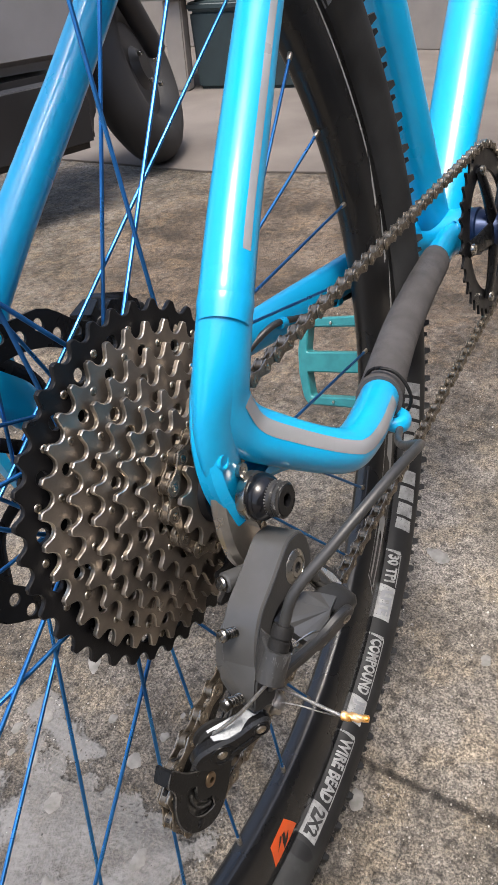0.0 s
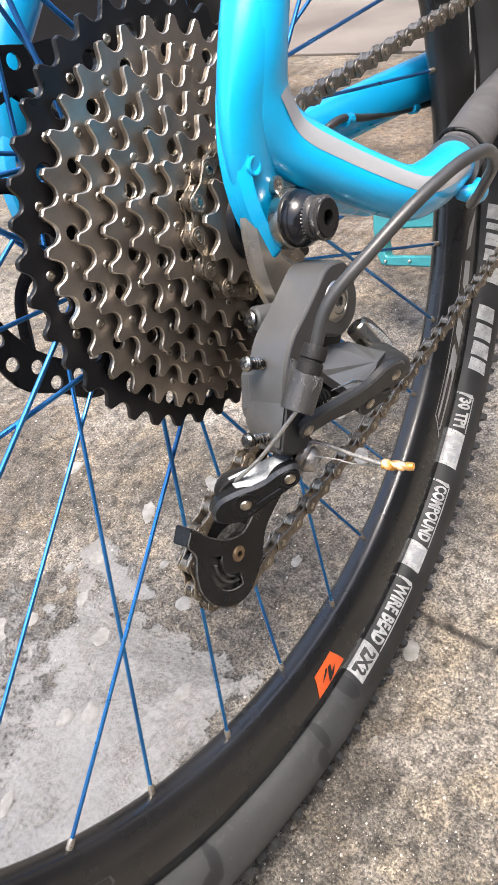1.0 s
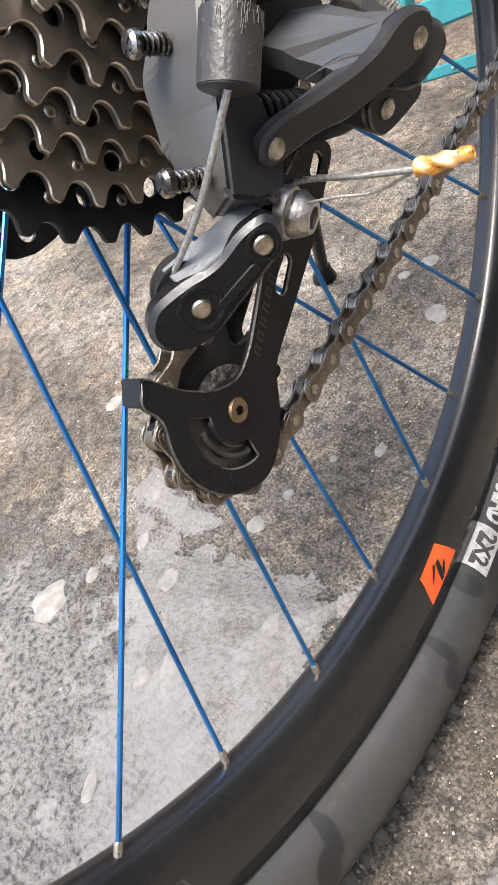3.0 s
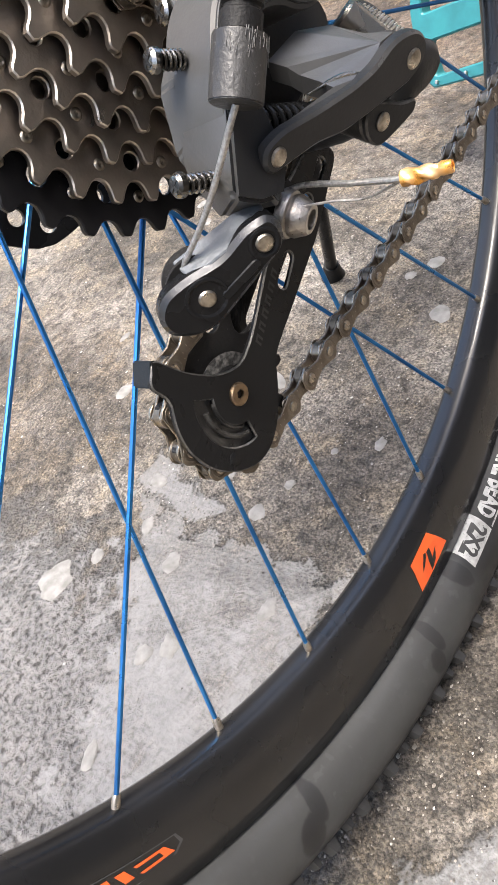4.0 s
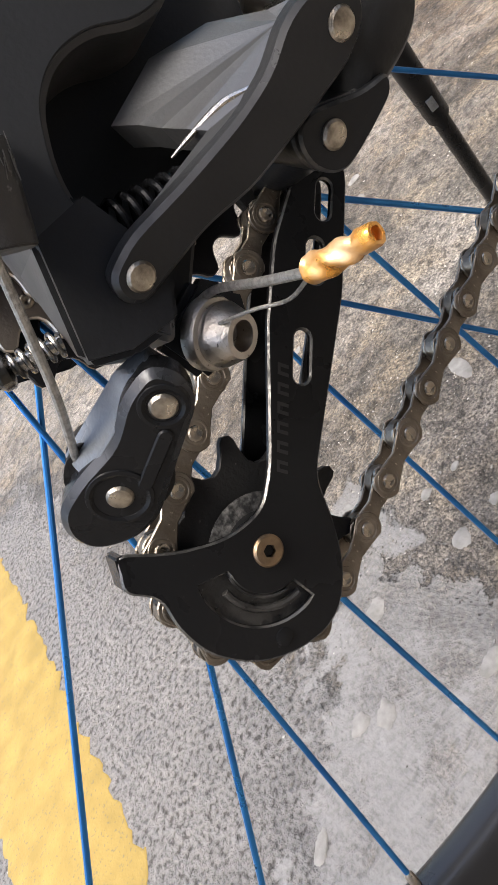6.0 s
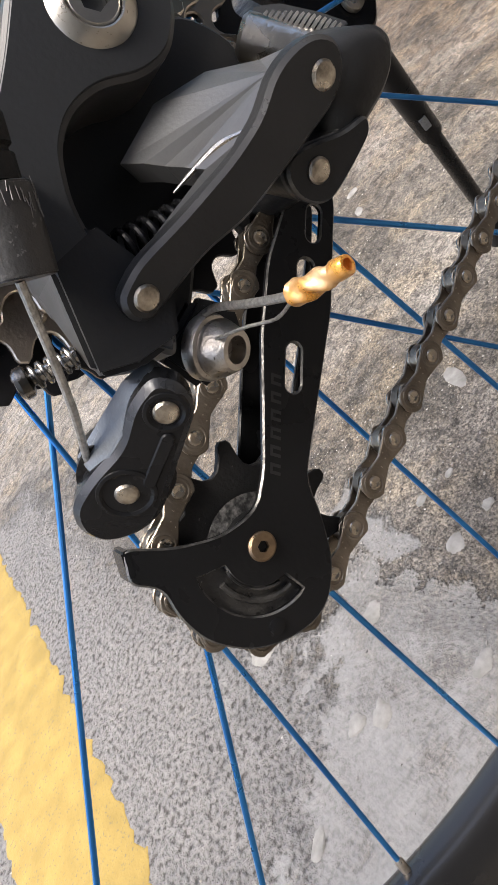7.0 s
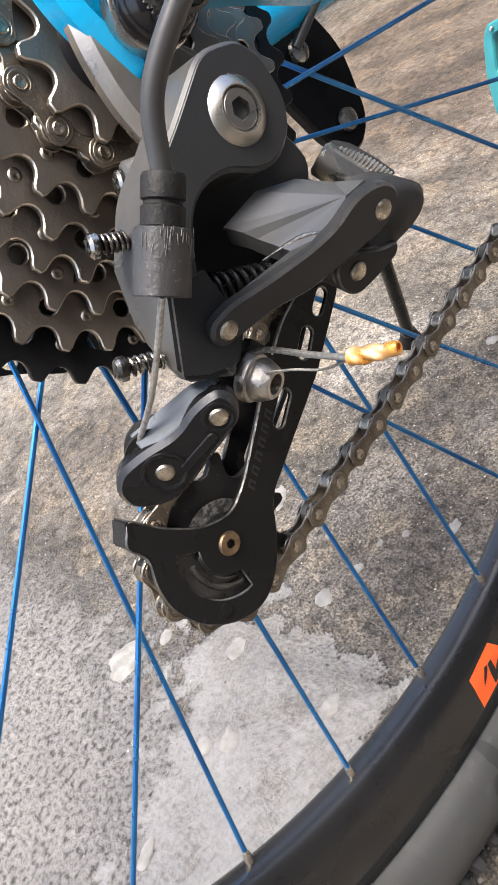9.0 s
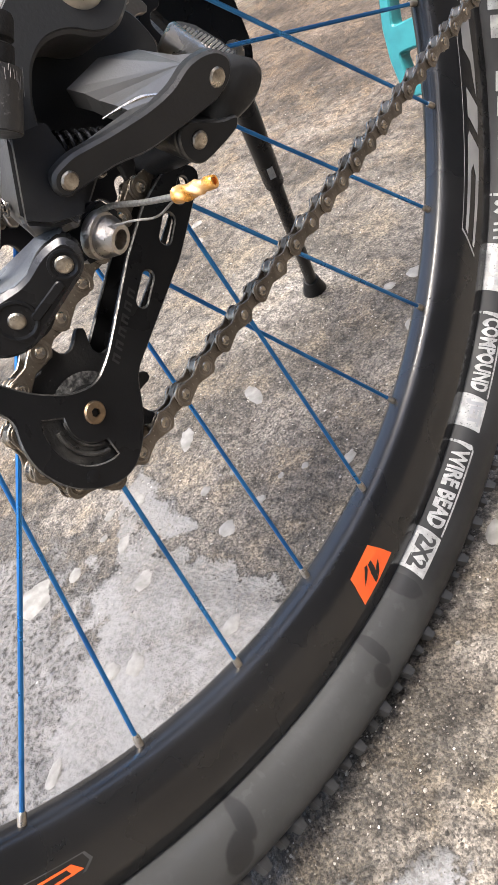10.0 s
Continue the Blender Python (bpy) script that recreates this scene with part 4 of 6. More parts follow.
slashes += [[(-28, 305.6), (-31.2, 305.2), (-32.5, 310.6), (-34.5, 311.9), (-36.0, 313.6), (-33, 313.9), (-28, 313.2)],
            [(-35.1, 305.0), (-36.9, 314.2), (-39.8, 313.6), (-38.0, 305.0)],
            [(-39.5, 305.6), (-41.2, 314.2), (-46, 314.0), (-51.6, 313.1), (-51.4, 311.3), (-44.0, 311.2), (-42.9, 309.0), (-43.6, 307.0), (-50.4, 306.4), (-49.9, 304.4), (-40.2, 304.4)],
            [(-28, 302.2), (-40, 301.9), (-49.9, 302.2), (-52.3, 313.9), (-52.6, 313.9), (-50.1, 301.7), (-40, 301.4), (-28, 301.7)]]
wrapped("decal", slashes, mat("grey_reflective_decal", (0.42, 0.42, 0.41), 0.35, 0.2), same, rim_y, "grey slanted decal slashes")


def lettering(words, a0, a1, r0, r1, material, label, up_out=True):
    """Raised printed words laid round the tyre's right side; a0 to a1 in degrees, letters' tops outwards."""
    cu = bpy.data.curves.new("words", 'FONT')
    cu.body, cu.size, cu.resolution_u, cu.offset, cu.shear = words, 1.0, 3, 0.040, -0.12
    tmp = bpy.data.objects.new("words", cu)
    scene.collection.objects.link(tmp)
    me = bpy.data.meshes.new_from_object(tmp.evaluated_get(bpy.context.evaluated_depsgraph_get()))
    bpy.data.objects.remove(tmp)
    bpy.data.curves.remove(cu)
    bm = bmesh.new()
    bm.from_mesh(me)
    bpy.data.meshes.remove(me)
    x0, x1 = min(v.co.x for v in bm.verts), max(v.co.x for v in bm.verts)
    y0, y1 = min(v.co.y for v in bm.verts), max(v.co.y for v in bm.verts)
    for v in bm.verts:
        f, g = (v.co.x - x0) / (x1 - x0), (v.co.y - y0) / (y1 - y0)
        f += (g - 0.5) * 0.012
        v.co = Vector((a0 + (a1 - a0) * f, r0 + (r1 - r0) * g, 0))
    lay_round(bm, same, tyre_y, 0.7)
    return part("lettering", bm, material, wheel, label)


TYRE_INK = mat("dark_print", (0.03, 0.03, 0.03), 0.6)


def panel(a0, a1, fill0, r0=326.9, r1=336.9):
    """A printed box: an outline from a0, filled from fill0 to a1."""
    w = 0.24
    wrapped("print_panel", [[(fill0, r0), (fill0 - 0.45, r1), (a1 - 0.1, r1), (a1 + 0.15, r0)]], WHITE_PRINT, same, tyre_y, "white printed box", 0.3)
    wrapped("print_frame", [[(a0, r0 + 0.4), (a0 - 0.15, r1 - 1.6), (a0 - 0.5, r1 - 0.9), (a0 - w - 0.45, r1 - 1.9), (a0 - w, r0 + 0.4)]], WHITE_PRINT, same, tyre_y, "white printed line", 0.3)
    wrapped("print_frame", [[(a0 - 0.3, r1 - 1.0), (a0 - 0.7, r1), (fill0 - 0.2, r1), (fill0 - 0.2, r1 - 0.95)]], WHITE_PRINT, same, tyre_y, "white printed line", 0.3)


LOW, HIGH = 328.2, 335.0
panel(-45.3, -55.5, -50.4)
lettering("30 TPI", -46.0, -50.1, LOW, HIGH, WHITE_PRINT, "white printed words")
lettering("LITE", -51.2, -55.0, LOW, HIGH, GREY_DECAL, "grey printed word")
panel(-57.6, -70.1, -66.4)
lettering("COMPOUND", -58.3, -66.1, LOW, HIGH, WHITE_PRINT, "white printed words")
lettering("JET", -67.0, -69.7, LOW, HIGH, GREY_DECAL, "grey printed word")
panel(-71.5, -85.8, -81.2)
lettering("WIRE BEAD", -72.3, -80.9, LOW, HIGH, WHITE_PRINT, "white printed words")
lettering("2X2", -81.9, -85.4, LOW, HIGH, TYRE_INK, "dark worn printed size")
# brand mark: plain pale blocks
blocks = []
for a, wide in ((-20.6, 1.9), (-22.9, 0.9), (-24.2, 1.6), (-26.2, 1.6), (-28.2, 2.2), (-33.4, 2.0), (-35.8, 2.0), (-38.2, 1.9), (-40.4, 1.7)):
    blocks.append([(a, 329.5), (a - 0.55, 341.5), (a - wide - 0.45, 342), (a - wide + 0.1, 329)])
wrapped("brand_mark", blocks, WHITE_PRINT, same, tyre_y, "row of pale blocks", 0.4)
wrapped("reflective_band", [[(140 - 1.2 * i, 331) for i in range(92)] + [(30 + 1.2 * i, 327.5) for i in range(92)]], GREY_DECAL, same, tyre_y, "grey line round the tyre bead", 0.3)


# -- cassette --
cassette = sub("cassette", "eight-speed brown steel cassette with a black largest cog")
TEETH = [40, 36, 31, 27, 23, 19, 13, 11]
COG_Y = [27.0 + 4.5 * i for i in range(8)]
PITCH = 12.7
TOOTH = ((0.00, -3.9), (0.12, -3.55), (0.22, -2.6), (0.29, -1.0), (0.335, 1.0), (0.40, 2.1), (0.56, 2.4), (0.64, 1.2), (0.70, -0.8), (0.78, -2.6), (0.88, -3.55))
TOOTH_LOW = ((0.00, -1.6), (0.12, -1.3), (0.22, -0.3), (0.29, 1.0), (0.335, 2.2), (0.42, 3.2), (0.58, 3.3), (0.65, 2.4), (0.72, 1.0), (0.79, -0.3), (0.88, -1.3))


def cog(teeth, depth, thick, material, bore, holes, hole_r, twist=0.0):
    """One sprocket with hooked teeth and a ring of holes."""
    rp = PITCH / (2 * math.sin(math.pi / teeth))
    loop = []
    for k in range(teeth):
        for f, dr in TOOTH_LOW if material == COG_BLACK else TOOTH:
            a = 2 * math.pi * (k + f) / teeth + twist
            loop.append(Vector(((rp + dr) * math.cos(a), (rp + dr) * math.sin(a))))
    hs = []
    if bore:
        hs.append(circle(0, 0, bore, 40))
    for n, r, rad in holes:
        hs += [circle(r * math.cos(2 * math.pi * k / n + twist), r * math.sin(2 * math.pi * k / n + twist), rad, 10) for k in range(n)]
    bm = bmesh.new()
    plate(bm, loop, -thick / 2, thick / 2, 0.42, hs, worn=3)
    return part("cog", bm, material, cassette, edge=COG_BLACK if material == COG_BLACK else EDGE_STEEL, at=Matrix.Translation(V(AX[0], -depth, AX[1])))


RIVET = bmesh.new()
lathe(RIVET, (0, 0, 0), (0, -1, 0), [(-0.4, 0), (-0.4, 2.0), (0.25, 1.9), (0.7, 1.3), (0.75, 0.8), (0.45, 0.6), (0.45, 0)], 10)
rivet_me = bpy.data.meshes.new("rivet")
RIVET.to_mesh(rivet_me)
RIVET.free()
rivet_me.materials.append(RIVET_STEEL)
rivet_me.polygons.foreach_set("use_smooth", [True] * len(rivet_me.polygons))
for i, (t, y) in enumerate(zip(TEETH, COG_Y)):
    rp = PITCH / (2 * math.sin(math.pi / t))
    bore = max(16.5, rp - 26) if i < 6 else 12
    n = t // 2 if i < 6 else 0
    hs = [(n, rp - 9.5, 2.6 if i else 3.1)] if n else []
    if i < 4:
        hs.append((n // 2, rp - 16.5, 3.0))
    cog(t, y, 2.5, COG_BLACK if i == 0 else COG_METAL, bore, hs, 2, 0.35 * i)
    if n:
        for k in range(n):
            a = 2 * math.pi * (k + 0.5) / n + 0.35 * i
            shared("rivet", rivet_me, cassette, Matrix.Translation(V(AX[0] + (rp - 8.0) * math.cos(a), -y - 1.05, AX[1] + (rp - 8.0) * math.sin(a))))
bm = bmesh.new()
lathe(bm, (AX[0], -24, AX[1]), (0, -1, 0), [(0, 0), (0, 20), (10, 20), (24, 19), (36, 14), (39, 13), (39.5, 9), (37, 8), (37, 0)], 32)
part("freehub_body", bm, COG_BLACK, cassette)

# -- disc rotor and caliper --
rotor = sub("disc_rotor", "black steel disc brake rotor drilled with holes")
loop, hs = [], []
for k in range(72):
    a = 2 * math.pi * k / 72
    w = 80 + 1.6 * math.sin(a * 12)
    loop.append(Vector((w * math.cos(a), w * math.sin(a))))
for k in range(36):
    a = 2 * math.pi * k / 36
    hs.append(circle((73.5 if k % 2 else 69) * math.cos(a), (73.5 if k % 2 else 69) * math.sin(a), 3.4, 12))
hs.append(circle(0, 0, 62, 48))
bm = bmesh.new()
plate(bm, loop, -0.9, 0.9, 0.2, hs)
part("brake_track", bm, GLOSS_BLACK, rotor, at=Matrix.Translation(V(AX[0], 45, AX[1])))
for k in range(6):
    a = 2 * math.pi * k / 6
    bm = bmesh.new()
    tube(bm, [(22 * math.cos(a), 0, 22 * math.sin(a)), (45 * math.cos(a + 0.25), 0, 45 * math.sin(a + 0.25)), (64 * math.cos(a + 0.6), 0, 64 * math.sin(a + 0.6))], [(4, 0.9), (3.2, 0.9), (3.6, 0.9)], 8, 5)
    part("rotor_arm", bm, GLOSS_BLACK, rotor, at=Matrix.Translation(V(AX[0], 45, AX[1])))
caliper = sub("brake_caliper", "black disc brake caliper")
bm = bmesh.new()
hull(bm, [(x, y, z) for x in (52, 92) for y in (34, 60) for z in (30, 56)] + [(70, y, 64) for y in (38, 56)], 4, 3)
part("caliper_body", bm, GLOSS_BLACK, caliper)
bm = bmesh.new()
rod(bm, (84, 48, 46), (104, 50, 40), 5, 16, 1)
part("adjuster", bm, BLACK_PLASTIC, caliper)

# -- quick-release nut and hanger --
nut = sub("quick_release_nut", "black quick release nut with a knurled end")
C = (AX[0], AX[1])
bm = bmesh.new()
lathe(bm, (C[0], -76.6, C[1]), (0, -1, 0), [(0, 0), (0, 10.4), (0.6, 10.8), (4.4, 10.8), (4.8, 10.2), (4.8, 0)], 40)
part("washer", bm, CHROME, nut, "bright steel washer")
bm = bmesh.new()
lathe(bm, (C[0], -81, C[1]), (0, -1, 0), [(0, 9.8), (2, 10.4), (5, 10.0), (8, 8.0), (9, 6.5), (9, 0)], 40)
part("cap", bm, mat("shiny_black_cap", (0.01, 0.01, 0.012), 0.12, 0.2), nut)
bm = bmesh.new()
rows = []
for j, d in enumerate([88.2, 88.8] + [89.4 + 0.8 * q for q in range(7)] + [94.8, 95.4]):
    ring = []
    for k in range(72):
        a = 2 * math.pi * k / 72
        deep = 0.75 if 1 < j < 9 and (k + j) % 2 else 0.0
        edge = 0.9 if j in (0, 10) else 0.0
        groove = 0.7 if j == 5 else 0
        ring.append(bm.verts.new(V(C[0] + (7.9 - deep - edge - groove) * math.cos(a), -d, C[1] + (7.9 - deep - edge - groove) * math.sin(a))))
    rows.append(ring)
for a, b in zip(rows, rows[1:]):
    for k in range(72):
        bm.faces.new((a[k], a[(k + 1) % 72], b[(k + 1) % 72], b[k]))
part("knurled_ring", bm, mat("worn_black_knurl", (0.05, 0.05, 0.05), 0.35, 0.6, (0.09, 0.085, 0.08), 200, wear=((0.35, 0.34, 0.32), 0.62)), nut, sharp=12)
bm = bmesh.new()
lathe(bm, (C[0], -95.2, C[1]), (0, -1, 0), [(0, 7.0), (0.6, 6.6), (0.6, 3.0), (-2.5, 2.8), (-2.5, 0)], 32)
part("end_face", bm, GLOSS_BLACK, nut)
bm = bmesh.new()
HANG = rounded([(-14, 6), (-8, 6), (-6, -6), (0, -17), (8, -24), (7, -36), (-4, -41), (-12, -36), (-16, -27), (-17.5, -16), (-16.5, -4)], [3, 3, 8, 8, 6, 8, 8, 8, 8, 10, 8])
plate(bm, HANG, 66, 74, 2.6)
part("derailleur_hanger", bm, ALLOY, bicycle, "raw alloy derailleur hanger")

# -- derailleur --
mech = sub("rear_derailleur", "black long-cage rear derailleur with steel bolts")
MECH_X = 2.1  # how far the whole mechanism sits forward
mech.matrix_basis = pose(MECH_X * 0.001, 0, 0)
LO = Vector((-46.7, -99.6, -63.2))
LU, LN = Vector((0.973, -0.231, 0)), Vector((-0.231, -0.973, 0))
# the parallelogram slants: its outer plates look a little downwards
TU = Vector((0.966, -0.258, 0))
TN = Vector((-0.24, -0.90, -0.36)).normalized()
TU = (TU - TN * TU.dot(TN)).normalized()
TW = TN.cross(TU)
TBASE = Matrix((TU, TW, TN)).transposed()


def lp(u, w, d):
    return LO + LU * u + Vector((0, 0, 1)) * w + LN * d


def bolt(name, at, axis, r, tall, material, socket=0.45, label="", dome=0.3):
    bm = bmesh.new()
    lathe(bm, at, axis, [(-tall, 0), (-tall, r), (-dome, r), (0, r - dome), (0.05, r * socket + 0.25)], 28)
    hexes = 6
    at, axis = Vector(at), Vector(axis).normalized()
    u = axis.cross(Vector((0, 0, 1))).normalized()
    w = axis.cross(u)
    ring = [bm.verts.new((at + axis * 0.05 + (u * math.cos(math.pi * k / 3) + w * math.sin(math.pi * k / 3)) * r * socket) * 0.001) for k in range(hexes)]
    low = [bm.verts.new((at - axis * tall * 0.6 + (u * math.cos(math.pi * k / 3) + w * math.sin(math.pi * k / 3)) * r * socket) * 0.001) for k in range(hexes)]
    outer = [v for v in bm.verts if v not in ring and v not in low][-28:]
    for k in range(6):
        bm.faces.new((ring[k], ring[(k + 1) % 6], low[(k + 1) % 6], low[k]))
    bm.faces.new(low)
    bm.edges.ensure_lookup_table()
    e1 = [bm.edges.get((ring[k], ring[(k + 1) % 6])) for k in range(6)]
    e2 = [bm.edges.get((outer[k], outer[(k + 1) % 28])) for k in range(28)]
    bmesh.ops.triangle_fill(bm, use_beauty=True, use_dissolve=False, edges=e1 + e2)
    return part(name, bm, material, mech, label)


def pivot(at, axis, r, label="domed steel pivot rivet"):
    bm = bmesh.new()
    lathe(bm, at, axis, [(-3, 0), (-3, r), (0.0, r), (0.45, r * 0.82), (0.6, r * 0.45), (0.6, 0)], 24)
    return part("pivot_rivet", bm, RIVET_STEEL, mech, label)


BOLT_STEEL = mat("worn_pivot_bolt", (0.50, 0.475, 0.43), 0.30, 1.0, (0.36, 0.34, 0.30), 130, 0.04, 1200, wear=((0.20, 0.18, 0.15), 0.66))
# body on the hanger: round the main bolt, then sweeping back to the cable stop
bm = bmesh.new()
SHELL = rounded([(0, -19.5), (-10.7, -16.6), (-19, -20.8), (-28, -25.4), (-40, -30.4), (-48.5, -39.5), (-53, -52), (-54, -64), (-51, -73.5), (-46, -70), (-45, -58), (-41, -47), (-34, -40.2), (-28, -38.2), (-21, -39.4), (-15, -44), (-8, -45.6), (0, -42), (3.8, -35), (3.4, -25)], [7, 8, 6, 5, 5, 6, 6, 5, 2, 2, 5, 5, 3, 4, 4, 4, 6, 7, 7, 7], 5)
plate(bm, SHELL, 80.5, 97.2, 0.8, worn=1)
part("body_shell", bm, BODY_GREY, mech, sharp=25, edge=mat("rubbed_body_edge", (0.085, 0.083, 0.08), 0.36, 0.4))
# Thin dark sheet: shade on the body's outward side, put in as colour.
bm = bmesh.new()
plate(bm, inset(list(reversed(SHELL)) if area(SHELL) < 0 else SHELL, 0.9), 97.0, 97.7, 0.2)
part("side_shade", bm, mat("shaded_body_side", (0.0235, 0.0245, 0.0260), 0.36, 0.0, (0.0165, 0.0172, 0.0182), 30, 0.1, 900, spec=0.5), mech)
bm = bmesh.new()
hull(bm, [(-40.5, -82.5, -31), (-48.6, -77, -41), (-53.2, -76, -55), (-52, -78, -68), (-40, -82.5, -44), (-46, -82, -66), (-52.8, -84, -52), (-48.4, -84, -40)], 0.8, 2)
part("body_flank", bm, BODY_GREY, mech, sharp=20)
bm = bmesh.new()
plate(bm, rounded([(2, -36), (-30, -34), (-46, -44), (-52, -70), (-40, -76), (-20, -66), (7, -62), (15, -54), (12, -43)], 4, 3), 76.5, 81, 0.8)
part("inner_web", bm, MATT_BLACK, mech)
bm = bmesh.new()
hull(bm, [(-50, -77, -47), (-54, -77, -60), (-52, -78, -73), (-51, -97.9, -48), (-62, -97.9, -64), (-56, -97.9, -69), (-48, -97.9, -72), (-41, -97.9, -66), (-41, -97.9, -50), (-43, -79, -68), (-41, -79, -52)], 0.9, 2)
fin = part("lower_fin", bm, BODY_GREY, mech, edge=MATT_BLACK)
# Outward and forward faces take black: their shade is given as paint.
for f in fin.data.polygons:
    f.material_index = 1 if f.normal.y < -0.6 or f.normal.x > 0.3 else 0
bm = bmesh.new()
lathe(bm, (-10.7, -96.0, -31.1), (0, -1, 0), [(-2, 0), (-2, 10.8), (0.4, 10.8), (0.9, 10.3), (0.9, 0)], 40)
part("bolt_washer", bm, GLOSS_BLACK, mech)
bolt("main_bolt", (-10.7, -99.0, -31.1), (0, -1, 0), 4.7, 4.2, mat("dulled_bolt_face", (0.40, 0.385, 0.36), 0.36, 1.0, (0.28, 0.265, 0.24), 160, 0.05, 1200), 0.55, "large worn steel hex pivot bolt", 0.5)
bm = bmesh.new()
lathe(bm, (-10.7, -98.0, -31.1), (0, -1, 0), [(-2, 0), (-2, 7.7), (-0.3, 7.7), (0.1, 7.4), (1.3, 5.2), (1.2, 4.9), (0.2, 4.65), (-2, 4.65), (-2, 0)], 44)
part("bolt_flange", bm, BOLT_STEEL, mech, "bright cone-shaped bolt flange")

# outer link: thin black edge plate with a broad grey sloping back
LINK = [(-4.6, 0), (-3, -3.4), (1.5, -3.8), (12, -4.6), (21, -7.4), (30, -8.0), (38, -8.4), (46, -8.6), (51, -6.2), (52.6, -2.0), (50, 1.8), (45.5, 3.6), (40, 3.8), (34, 1.4), (26, 1.2), (14, 2.6), (3, 4.6), (-3, 3.6)]
bm = bmesh.new()
plate(bm, rounded(LINK, 3, 3), -3.2, 0.6, 0.8, at=LO, basis=TBASE, worn=1)
part("outer_link", bm, mat("dark_satin_link", (0.0232, 0.0238, 0.0248), 0.38, 0.1, (0.0174, 0.0178, 0.0186), 40, 0.12, 1000, spec=0.35), mech, edge=mat("soft_link_edge", (0.06, 0.059, 0.058), 0.34, 0.3, (0.03, 0.03, 0.03), 120, 0.1, 900))
bm = bmesh.new()
FACET = {"end_a": (17.2, 14.6, -12.4), "end_b": (19.0, 11.6, -9.0), "end_c": (20.6, 8.6, -8.0), "end_d": (21.6, 5.8, -3.6), "end_e": (22.6, 3.4, -1.0), "crest": (29.5, 15.6, -14.5), "back": (40, 11.6, -15), "far": (47.5, 5.2, -13.5), "heel": (51.5, 2.2, -8), "ridge": (43.0, 3.4, -4.0), "edge": (33.4, 0.6, -0.2), "toe": (4, 4.4, -1.4)}
top = {k: bm.verts.new(lp(*v) * 0.001) for k, v in FACET.items()}
bot = {k: bm.verts.new(lp(v[0], v[1] - 4.5, v[2] - 1.5) * 0.001) for k, v in FACET.items()}
fan = ["heel", "far", "back", "crest", "end_a", "end_b", "end_c", "end_d", "end_e", "edge"]
for names in [("ridge", a, b) for a, b in zip(fan, fan[1:])] + [("end_e", "toe", "edge")]:
    bm.faces.new([top[k] for k in names])
    bm.faces.new([bot[k] for k in reversed(names)])
rim_names = ["toe", "end_e", "end_d", "end_c", "end_b", "end_a", "crest", "back", "far", "heel", "ridge", "edge"]
for a, b in zip(rim_names, rim_names[1:] + rim_names[:1]):
    bm.faces.new((top[a], top[b], bot[b], bot[a]))
part("link_back", bm, LINK_GREY, mech, "grey sloping facets of the link", sharp=5)
bm = bmesh.new()
tube(bm, [tuple(lp(*q)) for q in ((17, 5.2, -3.6), (22, 4.6, -3.0), (27.5, 3.6, -2.2), (31, 1.9, -1.4), (33.6, 1.0, -0.9))], [0.2, 0.55, 0.7, 0.55, 0.3], 8, 4)
part("rubbed_edge", bm, STEEL, mech, "bright rubbed edge of the link")

# front knuckle with the two pivots
bm = bmesh.new()
KNUCKLE = rounded([(46, 0), (54, -1.6), (60, -4.4), (64, -8), (65, -12), (62.5, -15.5), (58, -17.5), (52, -18), (46, -18.4), (40, -18.6), (42, -14), (45, -12.4), (49, -8), (45, -4)], [3, 4, 4, 5, 5, 4, 4, 4, 4, 3, 3, 3, 3, 3], 4)
plate(bm, KNUCKLE, -20, -4.4, 2.4, at=LO - TW * 2.6, basis=TBASE)
part("front_knuckle", bm, MATT_BLACK, mech, sharp=50)
bm = bmesh.new()
LOBE = rounded([(51, -16), (49.5, -19), (44.9, -19.9), (39, -20.6), (35.4, -20.6), (32.6, -18.4), (31.0, -14.4), (31.6, -10.5), (33.5, -8.2), (36.4, -8.4), (40.4, -10.9), (45.2, -14.2)], 2.5, 3)
plate(bm, LOBE, -20, -4.8, 0.8, at=LO - TW * 1.4, basis=TBASE, worn=1)
part("lower_knuckle", bm, MATT_BLACK, mech, edge=EDGE_BLACK)
bm = bmesh.new()
plate(bm, LOBE[:], -5.0, -3.0, 0.5, at=LO - TW * 1.4, basis=TBASE, worn=1)
part("knuckle_cap", bm, MATT_BLACK, mech, edge=EDGE_BLACK)
bm = bmesh.new()
rod(bm, (11.3, -87.6, -53.4), (14.6, -93.2, -66.4), 4.5, 24, 0.9)
part("pivot_barrel", bm, STEEL, mech, "bare alloy pivot barrel")
bm = bmesh.new()
hull(bm, [(14.5, -88.4, -52), (17.5, -88.8, -52.4), (21, -90, -56), (22.6, -94, -63), (22.4, -97.5, -68), (16.5, -97.5, -68), (24, -92, -68), (20, -86, -56), (15, -88, -55)], 1.0, 2)
part("barrel_cover", bm, MATT_BLACK, mech)
bm = bmesh.new()
for i in range(14):
    c = Vector((14.9, -91.4, -54.8)).lerp(Vector((18.6, -98.0, -66.6)), i / 13)
    h = 0.4 + 1.5 * math.sin(math.pi * (i + 1.5) / 16)
    hull(bm, [(c.x + a, c.y + b, c.z + d) for a in (-h, h) for b in (-0.9, 0.6) for d in (-0.26, 0.26)], 0)
part("ribbed_edge", bm, mat("bright_cut_alloy", (0.86, 0.84, 0.80), 0.34, 1.0, (0.72, 0.70, 0.66), 200), mech, "bright ribbed edge")
